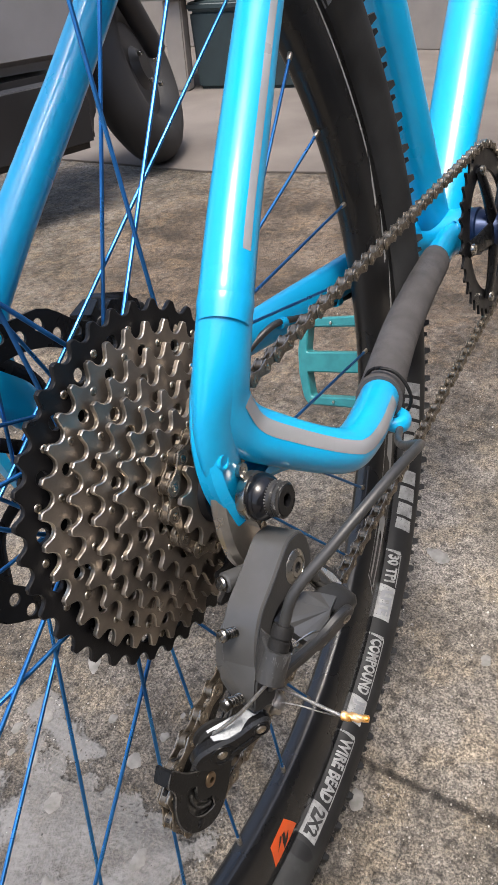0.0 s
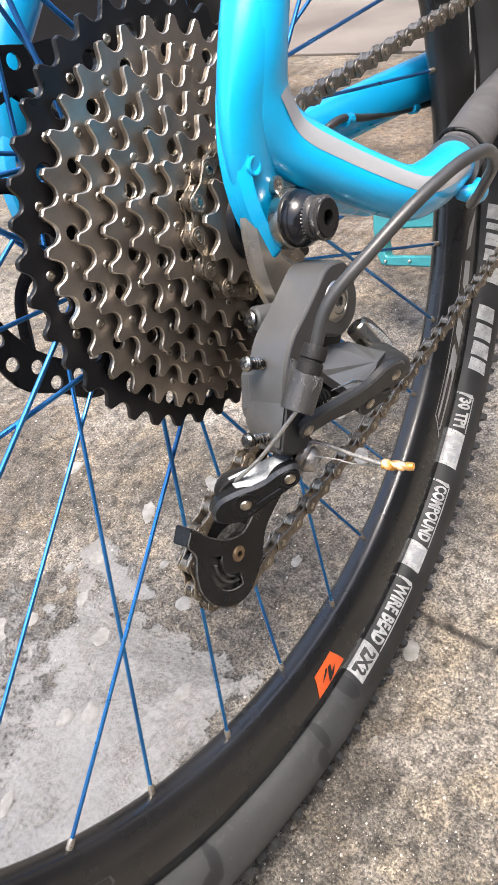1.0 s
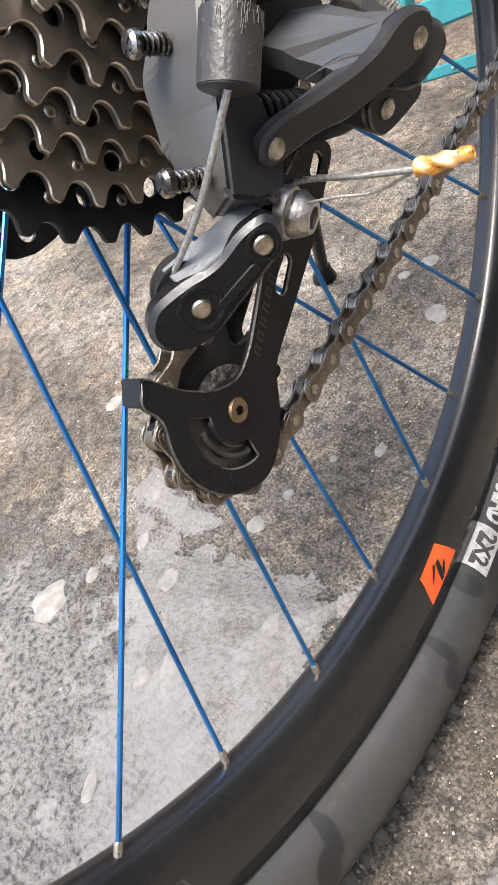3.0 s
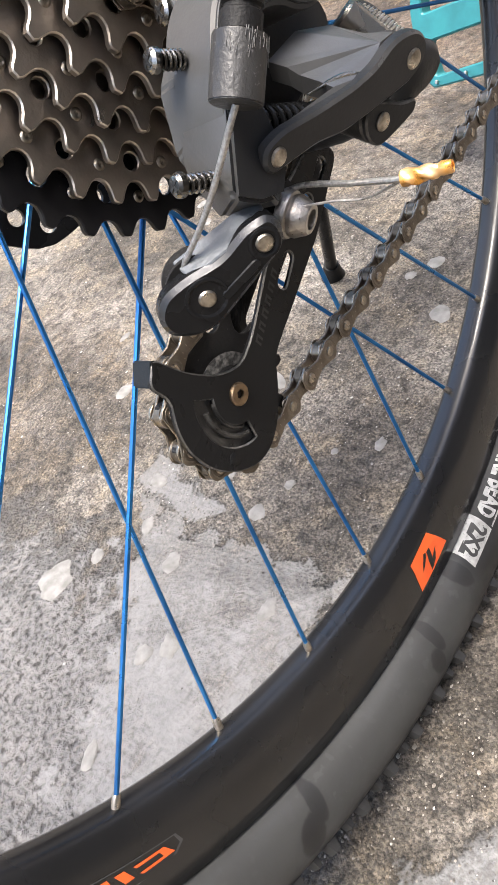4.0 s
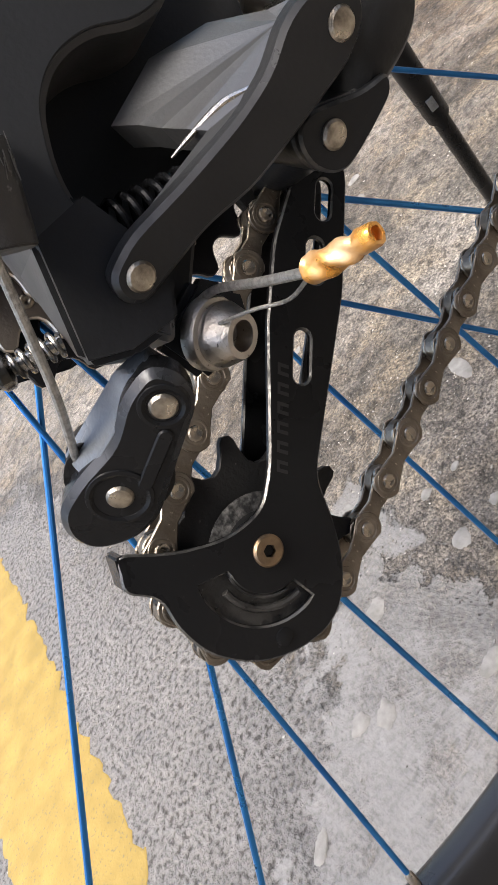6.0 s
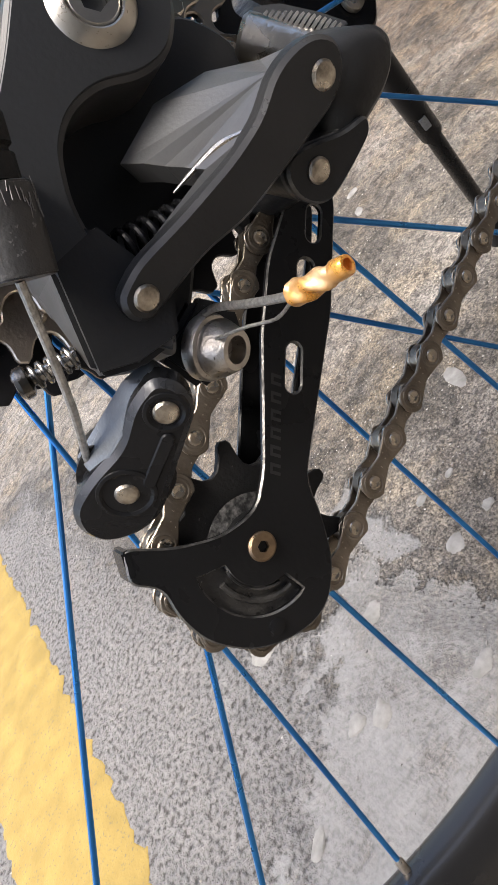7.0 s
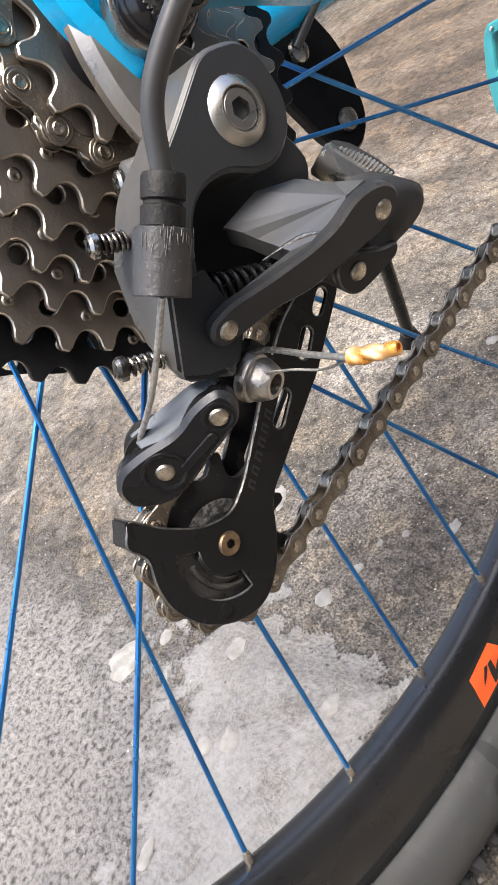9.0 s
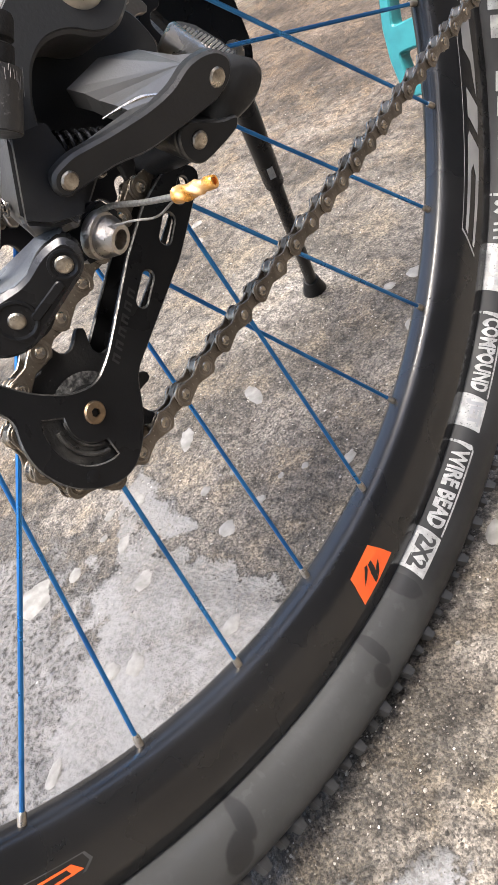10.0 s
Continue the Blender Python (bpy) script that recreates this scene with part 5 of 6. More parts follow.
for a, ax, r in ((LO + TU * 46.6 - TW * 3.6 + TN * 0.75, TN, 2.45), (LO + TN * 0.75, TN, 2.35), (LO + TU * 37.0 - TW * 15.6 - TN * 2.6, TN, 2.4)):
    pivot(a, ax, r)
# inner link and return spring, seen behind the outer link
bm = bmesh.new()
hull(bm, [tuple(lp(u, w, d)) for u, w in ((-4, -3), (-4, 6), (44, -12), (44, -5)) for d in (-18, -22)], 1, 2)
part("inner_link", bm, MATT_BLACK, mech)
bm = bmesh.new()
helix(bm, lp(3, 7, -10), lp(20, -2, -12), 3.8, 8, 0.65)
part("return_spring", bm, GLOSS_BLACK, mech, "black coil spring")
# cable arm with its roller
KO = Vector((-59.9, -96.6, -76.6))
KU, KN = Vector((0.785, -0.62, 0)), Vector((-0.61, -0.77, -0.14)).normalized()
KW = KN.cross(KU)
KBASE = Matrix((KU, KW, KN)).transposed()
ARM = rounded([(4.0, 5.6), (5.8, 1.0), (3.2, -4.2), (-7.0, -8.0), (-19.5, -13.0), (-26.0, -12.0), (-31.0, -8.0), (-31.0, -2.5), (-27.0, 1.8), (-19.6, 2.8), (-10.4, 2.4), (-2.6, 5.6)], 3.0, 4)
bm = bmesh.new()
plate(bm, ARM, -6.0, 0.2, 1.3, at=KO, basis=KBASE, worn=1)
part("cable_arm", bm, GLOSS_BLACK, mech, edge=mat("smooth_arm_edge", (0.05, 0.052, 0.056), 0.28, 0.4, (0.02, 0.021, 0.023), 160, 0.1, 900))
# Top of the gloss black arm: the sky's reflection is put in its pale colour.
bm = bmesh.new()
hull(bm, [tuple(KO + KU * u + KW * w + KN * d) for u, w, d in ((4.4, 1.0, -0.8), (3, 4.8, -0.8), (-2.6, 4.2, -0.8), (-10.4, 1.4, -0.8), (-19, 1.8, -0.8), (3.9, 6.0, -7.4), (-3, 7.0, -7.4), (-21, 4.8, -7.4), (3, -2, -9), (-20, -6, -9))], 0.3, 1)
part("arm_bridge", bm, mat("worn_sky_sheen", (0.128, 0.139, 0.152), 0.28, 0.3, (0.09, 0.098, 0.107), 90, 0.2, 900, wear=((0.10, 0.10, 0.10), 0.66)), mech, "worn top of the cable arm, sky sheen painted pale", sharp=8)
bm = bmesh.new()
plate(bm, slot((-4.2, -3.4), (-13.5, -6.2), 1.3), 0.1, 0.7, 0.3, at=KO, basis=KBASE)
part("arm_rib", bm, GLOSS_BLACK, mech)
kc = KO + KU * -18.1 - KW * 4.4
bm = bmesh.new()
lathe(bm, kc - KN * 4.8, -KN, [(0, 0), (0, 9.2), (1.2, 9.2), (2.2, 7.6), (3.8, 7.6), (4.8, 9.2), (6, 9.2), (6, 0)], 36)
part("cable_roller", bm, BLACK_PLASTIC, mech)
for c, r in ((kc, 5.6), (KO, 4.0)):
    bm = bmesh.new()
    lathe(bm, c + KN * 0.1, KN, [(-0.4, r - 1.5), (0.2, r - 1.3), (0.5, r - 0.7), (0.4, r - 0.1), (-0.4, r + 0.2)], 32)
    part("pivot_lip", bm, GLOSS_BLACK, mech)
pivot(KO + KN * 0.3, KN, 2.3)
pivot(kc + KN * 0.3, KN, 2.3)
# clamp bolt for the cable
CL = Vector((-44.5, -92.0, -78.6))
CN = Vector((0.10, -0.88, -0.47)).normalized()
bm = bmesh.new()
lathe(bm, CL + CN * 0.8, CN, [(-2.2, 0), (-2.2, 6.1), (-0.4, 6.1), (0.3, 5.8), (0.6, 5.1), (1.0, 5.1), (1.3, 5.3), (2.0, 5.3), (4.9, 4.0), (5.5, 3.6), (5.5, 2.5), (2.4, 2.3), (2.4, 0)], 36)
part("clamp_bolt", bm, mat("satin_clamp_steel", (0.50, 0.465, 0.42), 0.40, 1.0, (0.33, 0.305, 0.27), 200, 0.3, 1200, wear=((0.16, 0.145, 0.125), 0.66)), mech, "cable clamp bolt of worn steel")
bm = bmesh.new()
hull(bm, [tuple(CL + LN * d + LU * u + Vector((0, 0, w))) for d in (-9, -2.5) for u, w in ((-7, -4), (-7, 6), (6, 7), (9, 0), (4, -7))], 1.2, 2)
part("clamp_seat", bm, MATT_BLACK, mech)

# cable stop and ferrule
FT, FB = Vector((-45.3, -110.4, -30.9)), Vector((-58.3, -107.6, -46.3))
fd = (FB - FT).normalized()
bm = bmesh.new()
lathe(bm, FT - fd * 2, fd, [(0, 0), (0, 4.0), (0.8, 4.3), (4.6, 4.3), (5.0, 3.7), (5.6, 3.7), (6, 4.3), (9.5, 4.3), (9.8, 3.6), (10.4, 3.6), (10.8, 4.4), (14, 4.4), (14, 0)], 24)
part("ferrule", bm, BLACK_PLASTIC, mech)
fu = fd.cross(Vector((0, -1, 0))).normalized()
fw = fd.cross(fu)
bm = bmesh.new()
hull(bm, [tuple(FT + fd * d + fu * r * math.cos(a) + fw * r * math.sin(a)) for d, r in ((8, 5.7), (20.5, 5.7)) for a in [math.pi * k / 8 for k in range(16)]] + [(-46, -97, -40), (-42, -97, -36), (-52, -97, -48)], 0.8, 2)
part("cable_stop", bm, mat("scuffed_black_stop", (0.032, 0.0315, 0.031), 0.4, 0.1, (0.035, 0.034, 0.033), 120, 0.3, 900, wear=((0.11, 0.108, 0.105), 0.66)), mech, "dark cable stop with a scraped upper rim")
bm = bmesh.new()
rng = random.Random(3)
for i in range(30):
    u = rng.uniform(-5.4, 5.4)
    c = FT + fd * (7.5 + rng.uniform(0, 3.5)) + fu * u + fw * -math.sqrt(max(5.75 ** 2 - u * u, 0.1))
    e = c + fd * rng.uniform(0.8, 2.6) + fu * rng.uniform(-0.4, 0.4)
    tube(bm, [tuple(c), tuple(e)], rng.uniform(0.05, 0.10), 5, 1)
tagged(part("scrapes", bm, mat("torn_grey_burr", (0.20, 0.197, 0.19), 0.5, 0.3, (0.10, 0.098, 0.095), 300), mech), "torn grey burrs on the stop's rim", kind="stuff")
# inner cable from the stop round the roller to the clamp, and its end with a gold crimp
ro = kc - KN * 7.8
cable_pts = [tuple(FB), tuple(FB.lerp(ro + KU * -7.5, 0.5) + Vector((0, -1.5, 0))), tuple(ro + KU * -7.8 + Vector((0, 0, 1))), tuple(ro + KU * -6 + Vector((0, 0, -5.5))), tuple(ro + Vector((0, 0, -7.8)))]
bm = bmesh.new()
tube(bm, cable_pts, 0.75, 10, 8)
part("inner_cable", bm, CABLE, mech, "bare steel shift cable")
Y0, Y1 = Vector((-42.7, -125, -76.7)), Vector((-39.6, -137.0, -77.6))
bm = bmesh.new()
tube(bm, [tuple(CL + Vector((2.5, 0.5, 4.6))), tuple(CL + Vector((4.2, -5.5, 4.4))), tuple(CL.lerp(Y0, 0.6) + Vector((2.0, 0, 1.6))), tuple(Y0)], 0.75, 10, 6)
part("cable_tail", bm, CABLE, mech)
bm = bmesh.new()
tube(bm, [tuple(CL + LN * 6 + Vector((1, 0, 1.5))), tuple(CL + LN * 14 + Vector((5, 0, 0))), tuple(CL.lerp(Y0, 0.65) + Vector((1.5, 0, -2.5))), tuple(Y0 + Vector((0, 1, -0.6)))], 0.32, 8, 8)
part("cable_strand", bm, CABLE, mech, "one loose bright strand")
bm = bmesh.new()
yd = (Y1 - Y0).normalized()
yu = yd.orthogonal().normalized()
yw = yd.cross(yu)
rings = []
for d, r in [(0, 0.6), (0.1, 1.75), (0.5, 1.9)] + [(1.0 + 0.4 * q, 1.85 - 0.02 * q) for q in range(18)] + [(8.4, 1.35), (9.0, 1.6), (10.8, 1.5), (11.2, 1.3), (11.2, 0.9), (10.2, 0.8)]:
    ring = []
    for k in range(24):
        a = 2 * math.pi * k / 24
        twist = 0.22 * math.sin(3 * a - d * 1.5) if 1.0 <= d <= 8.2 else 0.0
        dent = 0.18 * noise.noise(Vector((math.cos(a) * 1.4, math.sin(a) * 1.4, d * 0.6)))
        ring.append(bm.verts.new((Y0 + yd * d + (yu * math.cos(a) + yw * math.sin(a)) * (r + twist + dent)) * 0.001))
    rings.append(ring)
for p, q in zip(rings, rings[1:]):
    for k in range(24):
        bm.faces.new((p[k], p[(k + 1) % 24], q[(k + 1) % 24], q[k]))
bm.faces.new(rings[-1])
part("cable_end_crimp", bm, GOLD_TIP, mech, "crimped gold cable end cap")


OILY_STEEL = mat("oily_grey_steel", (0.34, 0.325, 0.30), 0.24, 1.0, (0.06, 0.056, 0.05), 260, 0.2, 1200, contrast=(0.46, 0.58))


def limit_screw(at, axis, head=3.0, coil=True, length=11):
    """A crosshead screw with its little spring."""
    at, axis = Vector(at), Vector(axis).normalized()
    bm = bmesh.new()
    lathe(bm, at, -axis, [(0, 0), (0, 1.2), (0.1, head - 0.7), (0.8, head), (2.2, head), (2.8, head * 0.6), (2.8, 1.3), (length, 1.3), (length, 0)], 20)
    s = part("limit_screw", bm, OILY_STEEL, mech, "small crosshead screw")
    u = axis.orthogonal().normalized()
    w = axis.cross(u)
    bm = bmesh.new()
    for a, b in ((u, w), (w, u)):
        hull(bm, [tuple(at + axis * d + a * i * head * 0.62 + b * j * 0.35) for d in (-0.3, 0.12) for i in (-1, 1) for j in (-1, 1)], 0)
    part("screw_slot", bm, DECAL_BLACK, mech, "dark cross slot")
    if coil:
        bm = bmesh.new()
        helix(bm, at - axis * 3, at - axis * length, 1.9, 5, 0.42)
        part("screw_spring", bm, OILY_STEEL, mech, "small bright coil spring")


SA = Vector((-0.86, 0.17, 0.46))
limit_screw((-32.4, -73.0, -28.2), SA, 3.2, False)
limit_screw((-54.2, -86.0, -33.0), SA, 2.8, length=9)
limit_screw((-68.9, -90.2, -54.7), SA, 2.8)
bm = bmesh.new()
rod(bm, (-30.2, -73.6, -29.2), (-14, -79.5, -34), 4.5, 24, 0.8)
part("screw_boss", bm, BODY_GREY, mech)

# cage: outer and inner plates, pulleys
GRIME = mat("grimy_black_recess", (0.010, 0.010, 0.010), 0.35, 0.0, (0.045, 0.043, 0.040), 220, 0.6, 700, wear=((0.16, 0.155, 0.145), 0.68))
FAINT = mat("faint_print", (0.016, 0.0162, 0.0168), 0.34)
CG = 54.0
OUT = rounded([(20, -92), (-7.4, -107.5), (-46, -123), (-52, -132), (-60, -140.5), (-70, -144.5), (-80, -140), (-87.5, -131.5), (-90.5, -120), (-88.5, -111), (-85, -105), (-88, -98), (-82, -92.5), (-76, -103), (-68, -111.5), (-59, -115.5), (-50, -112), (-24, -95.5), (-8, -87.5), (10, -83)], [8, 2, 4, 4, 6, 6, 6, 6, 6, 4, 4, 2.5, 2.5, 4, 4, 4, 4, 2, 3, 6], 4)
IN = rounded([(20, -92), (-7.4, -107.5), (-46, -123), (-52, -136), (-64, -143), (-78, -140), (-87, -129), (-86, -118), (-78, -112), (-59, -113), (-50, -110), (-24, -95.5), (-8, -87.5), (10, -83)], 5, 4)
bm = bmesh.new()
plate(bm, OUT, 58.3, 60.2, 0.45, [slot((-22, -104.3), (-29.0, -108.3), 2.0), slot((9.8, -91.2), (5.0, -93.8), 1.9), slot((-3.0, -96.4), (-8.0, -99.6), 2.2), [Vector((-65.6 + (r - s * (a + 160)) * math.cos(radians(a)), -121 + (r - s * (a + 160)) * math.sin(radians(a)))) for r, s, aa in ((16.2, 0.016, range(-216, -101, 6)), (9.6, 0.008, range(-106, -217, -6))) for a in aa]], worn=1)
part("cage_plate", bm, GLOSS_BLACK, mech, edge=EDGE_BLACK)
bm = bmesh.new()
plate(bm, IN, 47.6, 49.2, 0.4, [slot((-16.5, -106.0), (-38.0, -115.2), 3.0), slot((4, -96.5), (-9, -102.5), 2.6)], worn=2)
part("cage_plate", bm, GLOSS_BLACK, mech, edge=EDGE_BLACK)
bm = bmesh.new()
hull(bm, [(x, y, z) for y in (-60.3, -51.5) for x, z in ((-87.6, -98.2), (-82.8, -92.6), (-81.2, -94.0), (-86.2, -99.6))], 0.5, 2)
part("cage_tab", bm, GLOSS_BLACK, mech)
for i in range(6):
    bm = bmesh.new()
    c = Vector((-30.6 - i * 3.6, -60.28, -103.9 - i * 2.15))
    along, across = Vector((-0.859, 0, -0.512)), Vector((0.30, 0, -0.954))
    for a0, a1, b0, b1 in ((-1.3, -0.5, -1.4, 1.4), (0.5, 1.3, -1.4, 1.4), (-0.5, 0.5, -1.4, -0.7)):
        bm.faces.new([bm.verts.new((c + along * a + across * b) * 0.001) for a, b in ((a0, b0), (a1, b0), (a1, b1), (a0, b1))])
    part("brand_mark", bm, FAINT, mech, "faint grey bar")
bm = bmesh.new()
plate(bm, [Vector((-65.6 + r * math.cos(radians(a)), -121 + r * math.sin(radians(a)))) for r, aa in ((17.8, range(-226, -91, 5)), (7.8, range(-91, -227, -5))) for a in aa], 57.0, 57.9, 0.2)
part("cage_recess", bm, GRIME, mech, "grimy black pressed recess")
bm = bmesh.new()
tube(bm, [(-65.6 + 9.9 * math.cos(radians(a)), -59.4, -121 + 9.9 * math.sin(radians(a))) for a in range(-206, -111, 8)], [(0.45, 0.6)] * 12, 8, 2)
part("recess_lip", bm, EDGE_BLACK, mech)
bm = bmesh.new()
tube(bm, [(-65.6 + 12.6 * math.cos(radians(a)), -58.7, -121 + 12.6 * math.sin(radians(a))) for a in range(-196, -107, 8)], [(0.9, 0.9)] * 12, 8, 2)
part("cage_rib", bm, GRIME, mech)
GP, TP = (8.0, -58.0), (-65.6, -121.0)


def pulley(c, teeth=11):
    rp = PITCH / (2 * math.sin(math.pi / teeth))
    loop = []
    for k in range(teeth):
        for f, dr in ((0.0, -3.8), (0.18, -3.0), (0.30, -0.8), (0.38, 2.0), (0.44, 3.0), (0.56, 3.0), (0.62, 2.0), (0.70, -0.8), (0.82, -3.0)):
            a = 2 * math.pi * (k + f) / teeth
            loop.append(Vector(((rp + dr) * math.cos(a), (rp + dr) * math.sin(a))))
    bm = bmesh.new()
    plate(bm, loop, -1.2, 1.2, 0.3)
    lathe(bm, (0, -4.2, 0), (0, 1, 0), [(0, 0), (0, 8), (1, 9.5), (3, 11), (5.4, 11), (7.4, 9.5), (8.4, 8), (8.4, 0)], 28)
    return part("jockey_wheel", bm, BLACK_PLASTIC, mech, "black toothed jockey wheel", at=Matrix.Translation(V(c[0], -CG, c[1])))


pulley(GP)
pulley(TP)
bm = bmesh.new()
lathe(bm, (TP[0], -57.0, TP[1]), (0, -1, 0), [(0, 6.5), (0, 12.4), (0.5, 12.6), (0.8, 12.0), (0.8, 6.5)], 36)
part("dust_ring", bm, DUSTY, mech, "dusty ring of the jockey wheel")
for c in (TP,):
    bm = bmesh.new()
    lathe(bm, (c[0], -57.4, c[1]), (0, -1, 0), [(0, 0), (0, 6.6), (0.9, 6.6), (1.2, 6.0), (1.2, 0)], 32)
    part("pulley_washer", bm, RIVET_STEEL, mech, "dusty steel pulley washer")
bolt("pulley_bolt", (TP[0], -61.2, TP[1]), (0, -1, 0), 3.6, 2.2, BRASSY, 0.42, "dull gold pulley bolt", 0.5)
bm = bmesh.new()
lathe(bm, (-79.5, -60.1, -134.2), (0, -1, 0), [(-1, 0), (-1, 2.2), (0.5, 2.0), (0.7, 1.2), (0.7, 0)], 16)
part("stop_pin", bm, GLOSS_BLACK, mech)
bm = bmesh.new()
lathe(bm, (9, -50, -79), (0, -1, 0), [(0, 0), (0, 6), (1, 7), (24, 7), (30, 6), (30, 0)], 28)
part("cage_pivot", bm, MATT_BLACK, mech)

# -- shift housing --
HS = [tuple(FT - fd * 1 + Vector((MECH_X, 0, 0))), (-36, -115, -17), (-22, -125, -6), (-5, -134, 3), (16, -139.5, 7), (36, -140, 4), (56, -133, -7), (74, -121, -20), (92, -108, -33), (108, -98, -41), (124, -92.5, -43.5)]
housing = sub("shift_cable_housing", "grey-black shift cable housing in a wide loop")
part("outer_casing", tube(bmesh.new(), HS, 2.2, 16, 8), HOUSING, housing)

# -- crankset --
crank = sub("crankset", "black crankset with a steel chainring")
BB = (457.0, -40.0)


def chainring(teeth=36):
    rp = PITCH / (2 * math.sin(math.pi / teeth))
    loop = []
    for k in range(teeth):
        for f, dr in ((0.0, -3.8), (0.18, -3.0), (0.30, -0.8), (0.38, 2.0), (0.44, 3.0), (0.56, 3.0), (0.62, 2.0), (0.70, -0.8), (0.82, -3.0)):
            a = 2 * math.pi * (k + f) / teeth
            loop.append(Vector(((rp + dr) * math.cos(a), (rp + dr) * math.sin(a))))
    bm = bmesh.new()
    plate(bm, loop, -1.1, 1.1, 0.3, [circle(0, 0, 52, 40)])
    return part("chainring", bm, COG_BLACK, crank, at=Matrix.Translation(V(BB[0], -49.5, BB[1])))


chainring()
CA = radians(105)
for k in range(5):
    a = CA + 2 * math.pi * k / 5
    bm = bmesh.new()
    tube(bm, [(BB[0] + 10 * math.cos(a), -57, BB[1] + 10 * math.sin(a)), (BB[0] + 40 * math.cos(a), -55, BB[1] + 40 * math.sin(a)), (BB[0] + 60 * math.cos(a), -52, BB[1] + 60 * math.sin(a))], [(11, 4), (8, 3.5), (7, 2.5)], 12, 4)
    part("spider_arm", bm, GLOSS_BLACK, crank)
    bm = bmesh.new()
    lathe(bm, (BB[0] + 58 * math.cos(a), -54, BB[1] + 58 * math.sin(a)), (0, -1, 0), [(0, 0), (0, 4.5), (2.6, 4.5), (3, 4), (3, 2), (1.5, 2), (1.5, 0)], 18)
    part("chainring_bolt", bm, CHROME, crank)
for s, ang, y0, y1 in ((-1, CA, -68, -96), (1, CA + math.pi, 62, 86)):
    bm = bmesh.new()
    tube(bm, [(BB[0], y0, BB[1]), (BB[0] + 85 * math.cos(ang), (y0 + y1) / 2, BB[1] + 85 * math.sin(ang)), (BB[0] + 163 * math.cos(ang), y1, BB[1] + 163 * math.sin(ang))], [(17, 8), (13, 7), (13, 7)], 18, 6)
    part("crank_arm", bm, GLOSS_BLACK, crank)
bm = bmesh.new()
lathe(bm, (BB[0], -37, BB[1]), (0, -1, 0), [(0, 0), (0, 21), (7, 21), (8, 19), (30, 12), (30, 0)], 32)
part("bearing_cup", bm, mat("blue_black_cup", (0.012, 0.03, 0.09), 0.35, 0.4), crank, "dark blue bearing cup")

# left pedal
pedal = sub("pedal", "teal platform pedal")
pedal_at = pose(0.499, 0.152, -0.197, 0, 109, 0)
PW = [rounded([(-52, -46), (52, -46), (54, -30), (52, 36), (42, 42), (14, 47), (-14, 47), (-42, 42), (-52, 36), (-54, -30)], 4)]
bm = bmesh.new()
plate(bm, PW[0], -9, 9, 1.5, [rounded([(-42, -34), (-12, -34), (-12, 35), (-42, 31)], 4), rounded([(12, -34), (42, -34), (42, 31), (12, 35)], 4)], basis=Matrix.Identity(3))
part("pedal_body", bm, TEAL, pedal, at=pedal_at)
bm = bmesh.new()
rod(bm, (0, -52, 0), (0, 46, 0), 7, 18)
part("pedal_axle_housing", bm, TEAL, pedal, at=pedal_at)
pin = bmesh.new()
rod(pin, (0, 0, 0), (0, 0, 4), 1.8, 10)
pin_ob = part("pin", pin, CHROME, pedal, at=pedal_at @ pose(-0.047, -0.03, 0.008))
for x, y in ((-0.047, 0.0), (-0.047, 0.03), (0.047, -0.03), (0.047, 0.0), (0.047, 0.03)):
    shared("pin", pin_ob.data, pedal, pedal_at @ pose(x, y, 0.008))
    shared("pin", pin_ob.data, pedal, pedal_at @ pose(x, y, -0.012))

# -- kickstand --
stand = sub("kickstand", "black adjustable kickstand with a rubber foot on the ground")
bm = bmesh.new()
plate(bm, rounded([(150, -20), (210, -26), (222, -60), (214, -100), (196, -112), (178, -98), (166, -60)], 12, 5), -86, -78, 1.5)
part("mount_plate", bm, GLOSS_BLACK, stand)
for x, z in ((190, -48), (197, -92)):
    bm = bmesh.new()
    lathe(bm, (x, 77.5, z), (0, -1, 0), [(0, 0), (0, 6.5), (2.5, 6), (3, 4), (3, 0)], 20)
    part("mount_bolt", bm, CHROME, stand)
K0, K1, K2 = Vector((200, 88, -88)), Vector((245, 157, -190)), Vector((296, 240, -318))
bm = bmesh.new()
tube(bm, [tuple(K0), tuple(K0.lerp(K1, 0.3)), tuple(K1)], [(9, 8), (8.5, 8), (8, 7.5)], 18, 4)
part("upper_leg", bm, GLOSS_BLACK, stand)
bm = bmesh.new()
tube(bm, [tuple(K1.lerp(K0, 0.15)), tuple(K2)], 5.6, 16, 1)
part("lower_leg", bm, GLOSS_BLACK, stand)
leg = (K1 - K0).normalized()
out = Vector((-0.45, -0.6, 0.5))
out = (out - leg * out.dot(leg)).normalized()
side = leg.cross(out)
tab = K1.lerp(K0, 0.16) + out * 8.0
bm = bmesh.new()
hull(bm, [tuple(tab + leg * a + side * b + out * c) for a in (-6, 6) for b in (-2.4, 2.4) for c in (-0.8, 0.5)], 0.3)
part("size_mark", bm, WHITE_PRINT, stand, "small white printed tab")
foot_axis = (K2 - K1).normalized()
bm = bmesh.new()
lathe(bm, K2 - foot_axis * 16, foot_axis, [(0, 0), (0, 7.0), (4, 7.8), (14, 9.5), (20, 11.5), (23, 11.5), (23, 0)], 22)
part("rubber_foot", bm, BLACK_PLASTIC, stand)


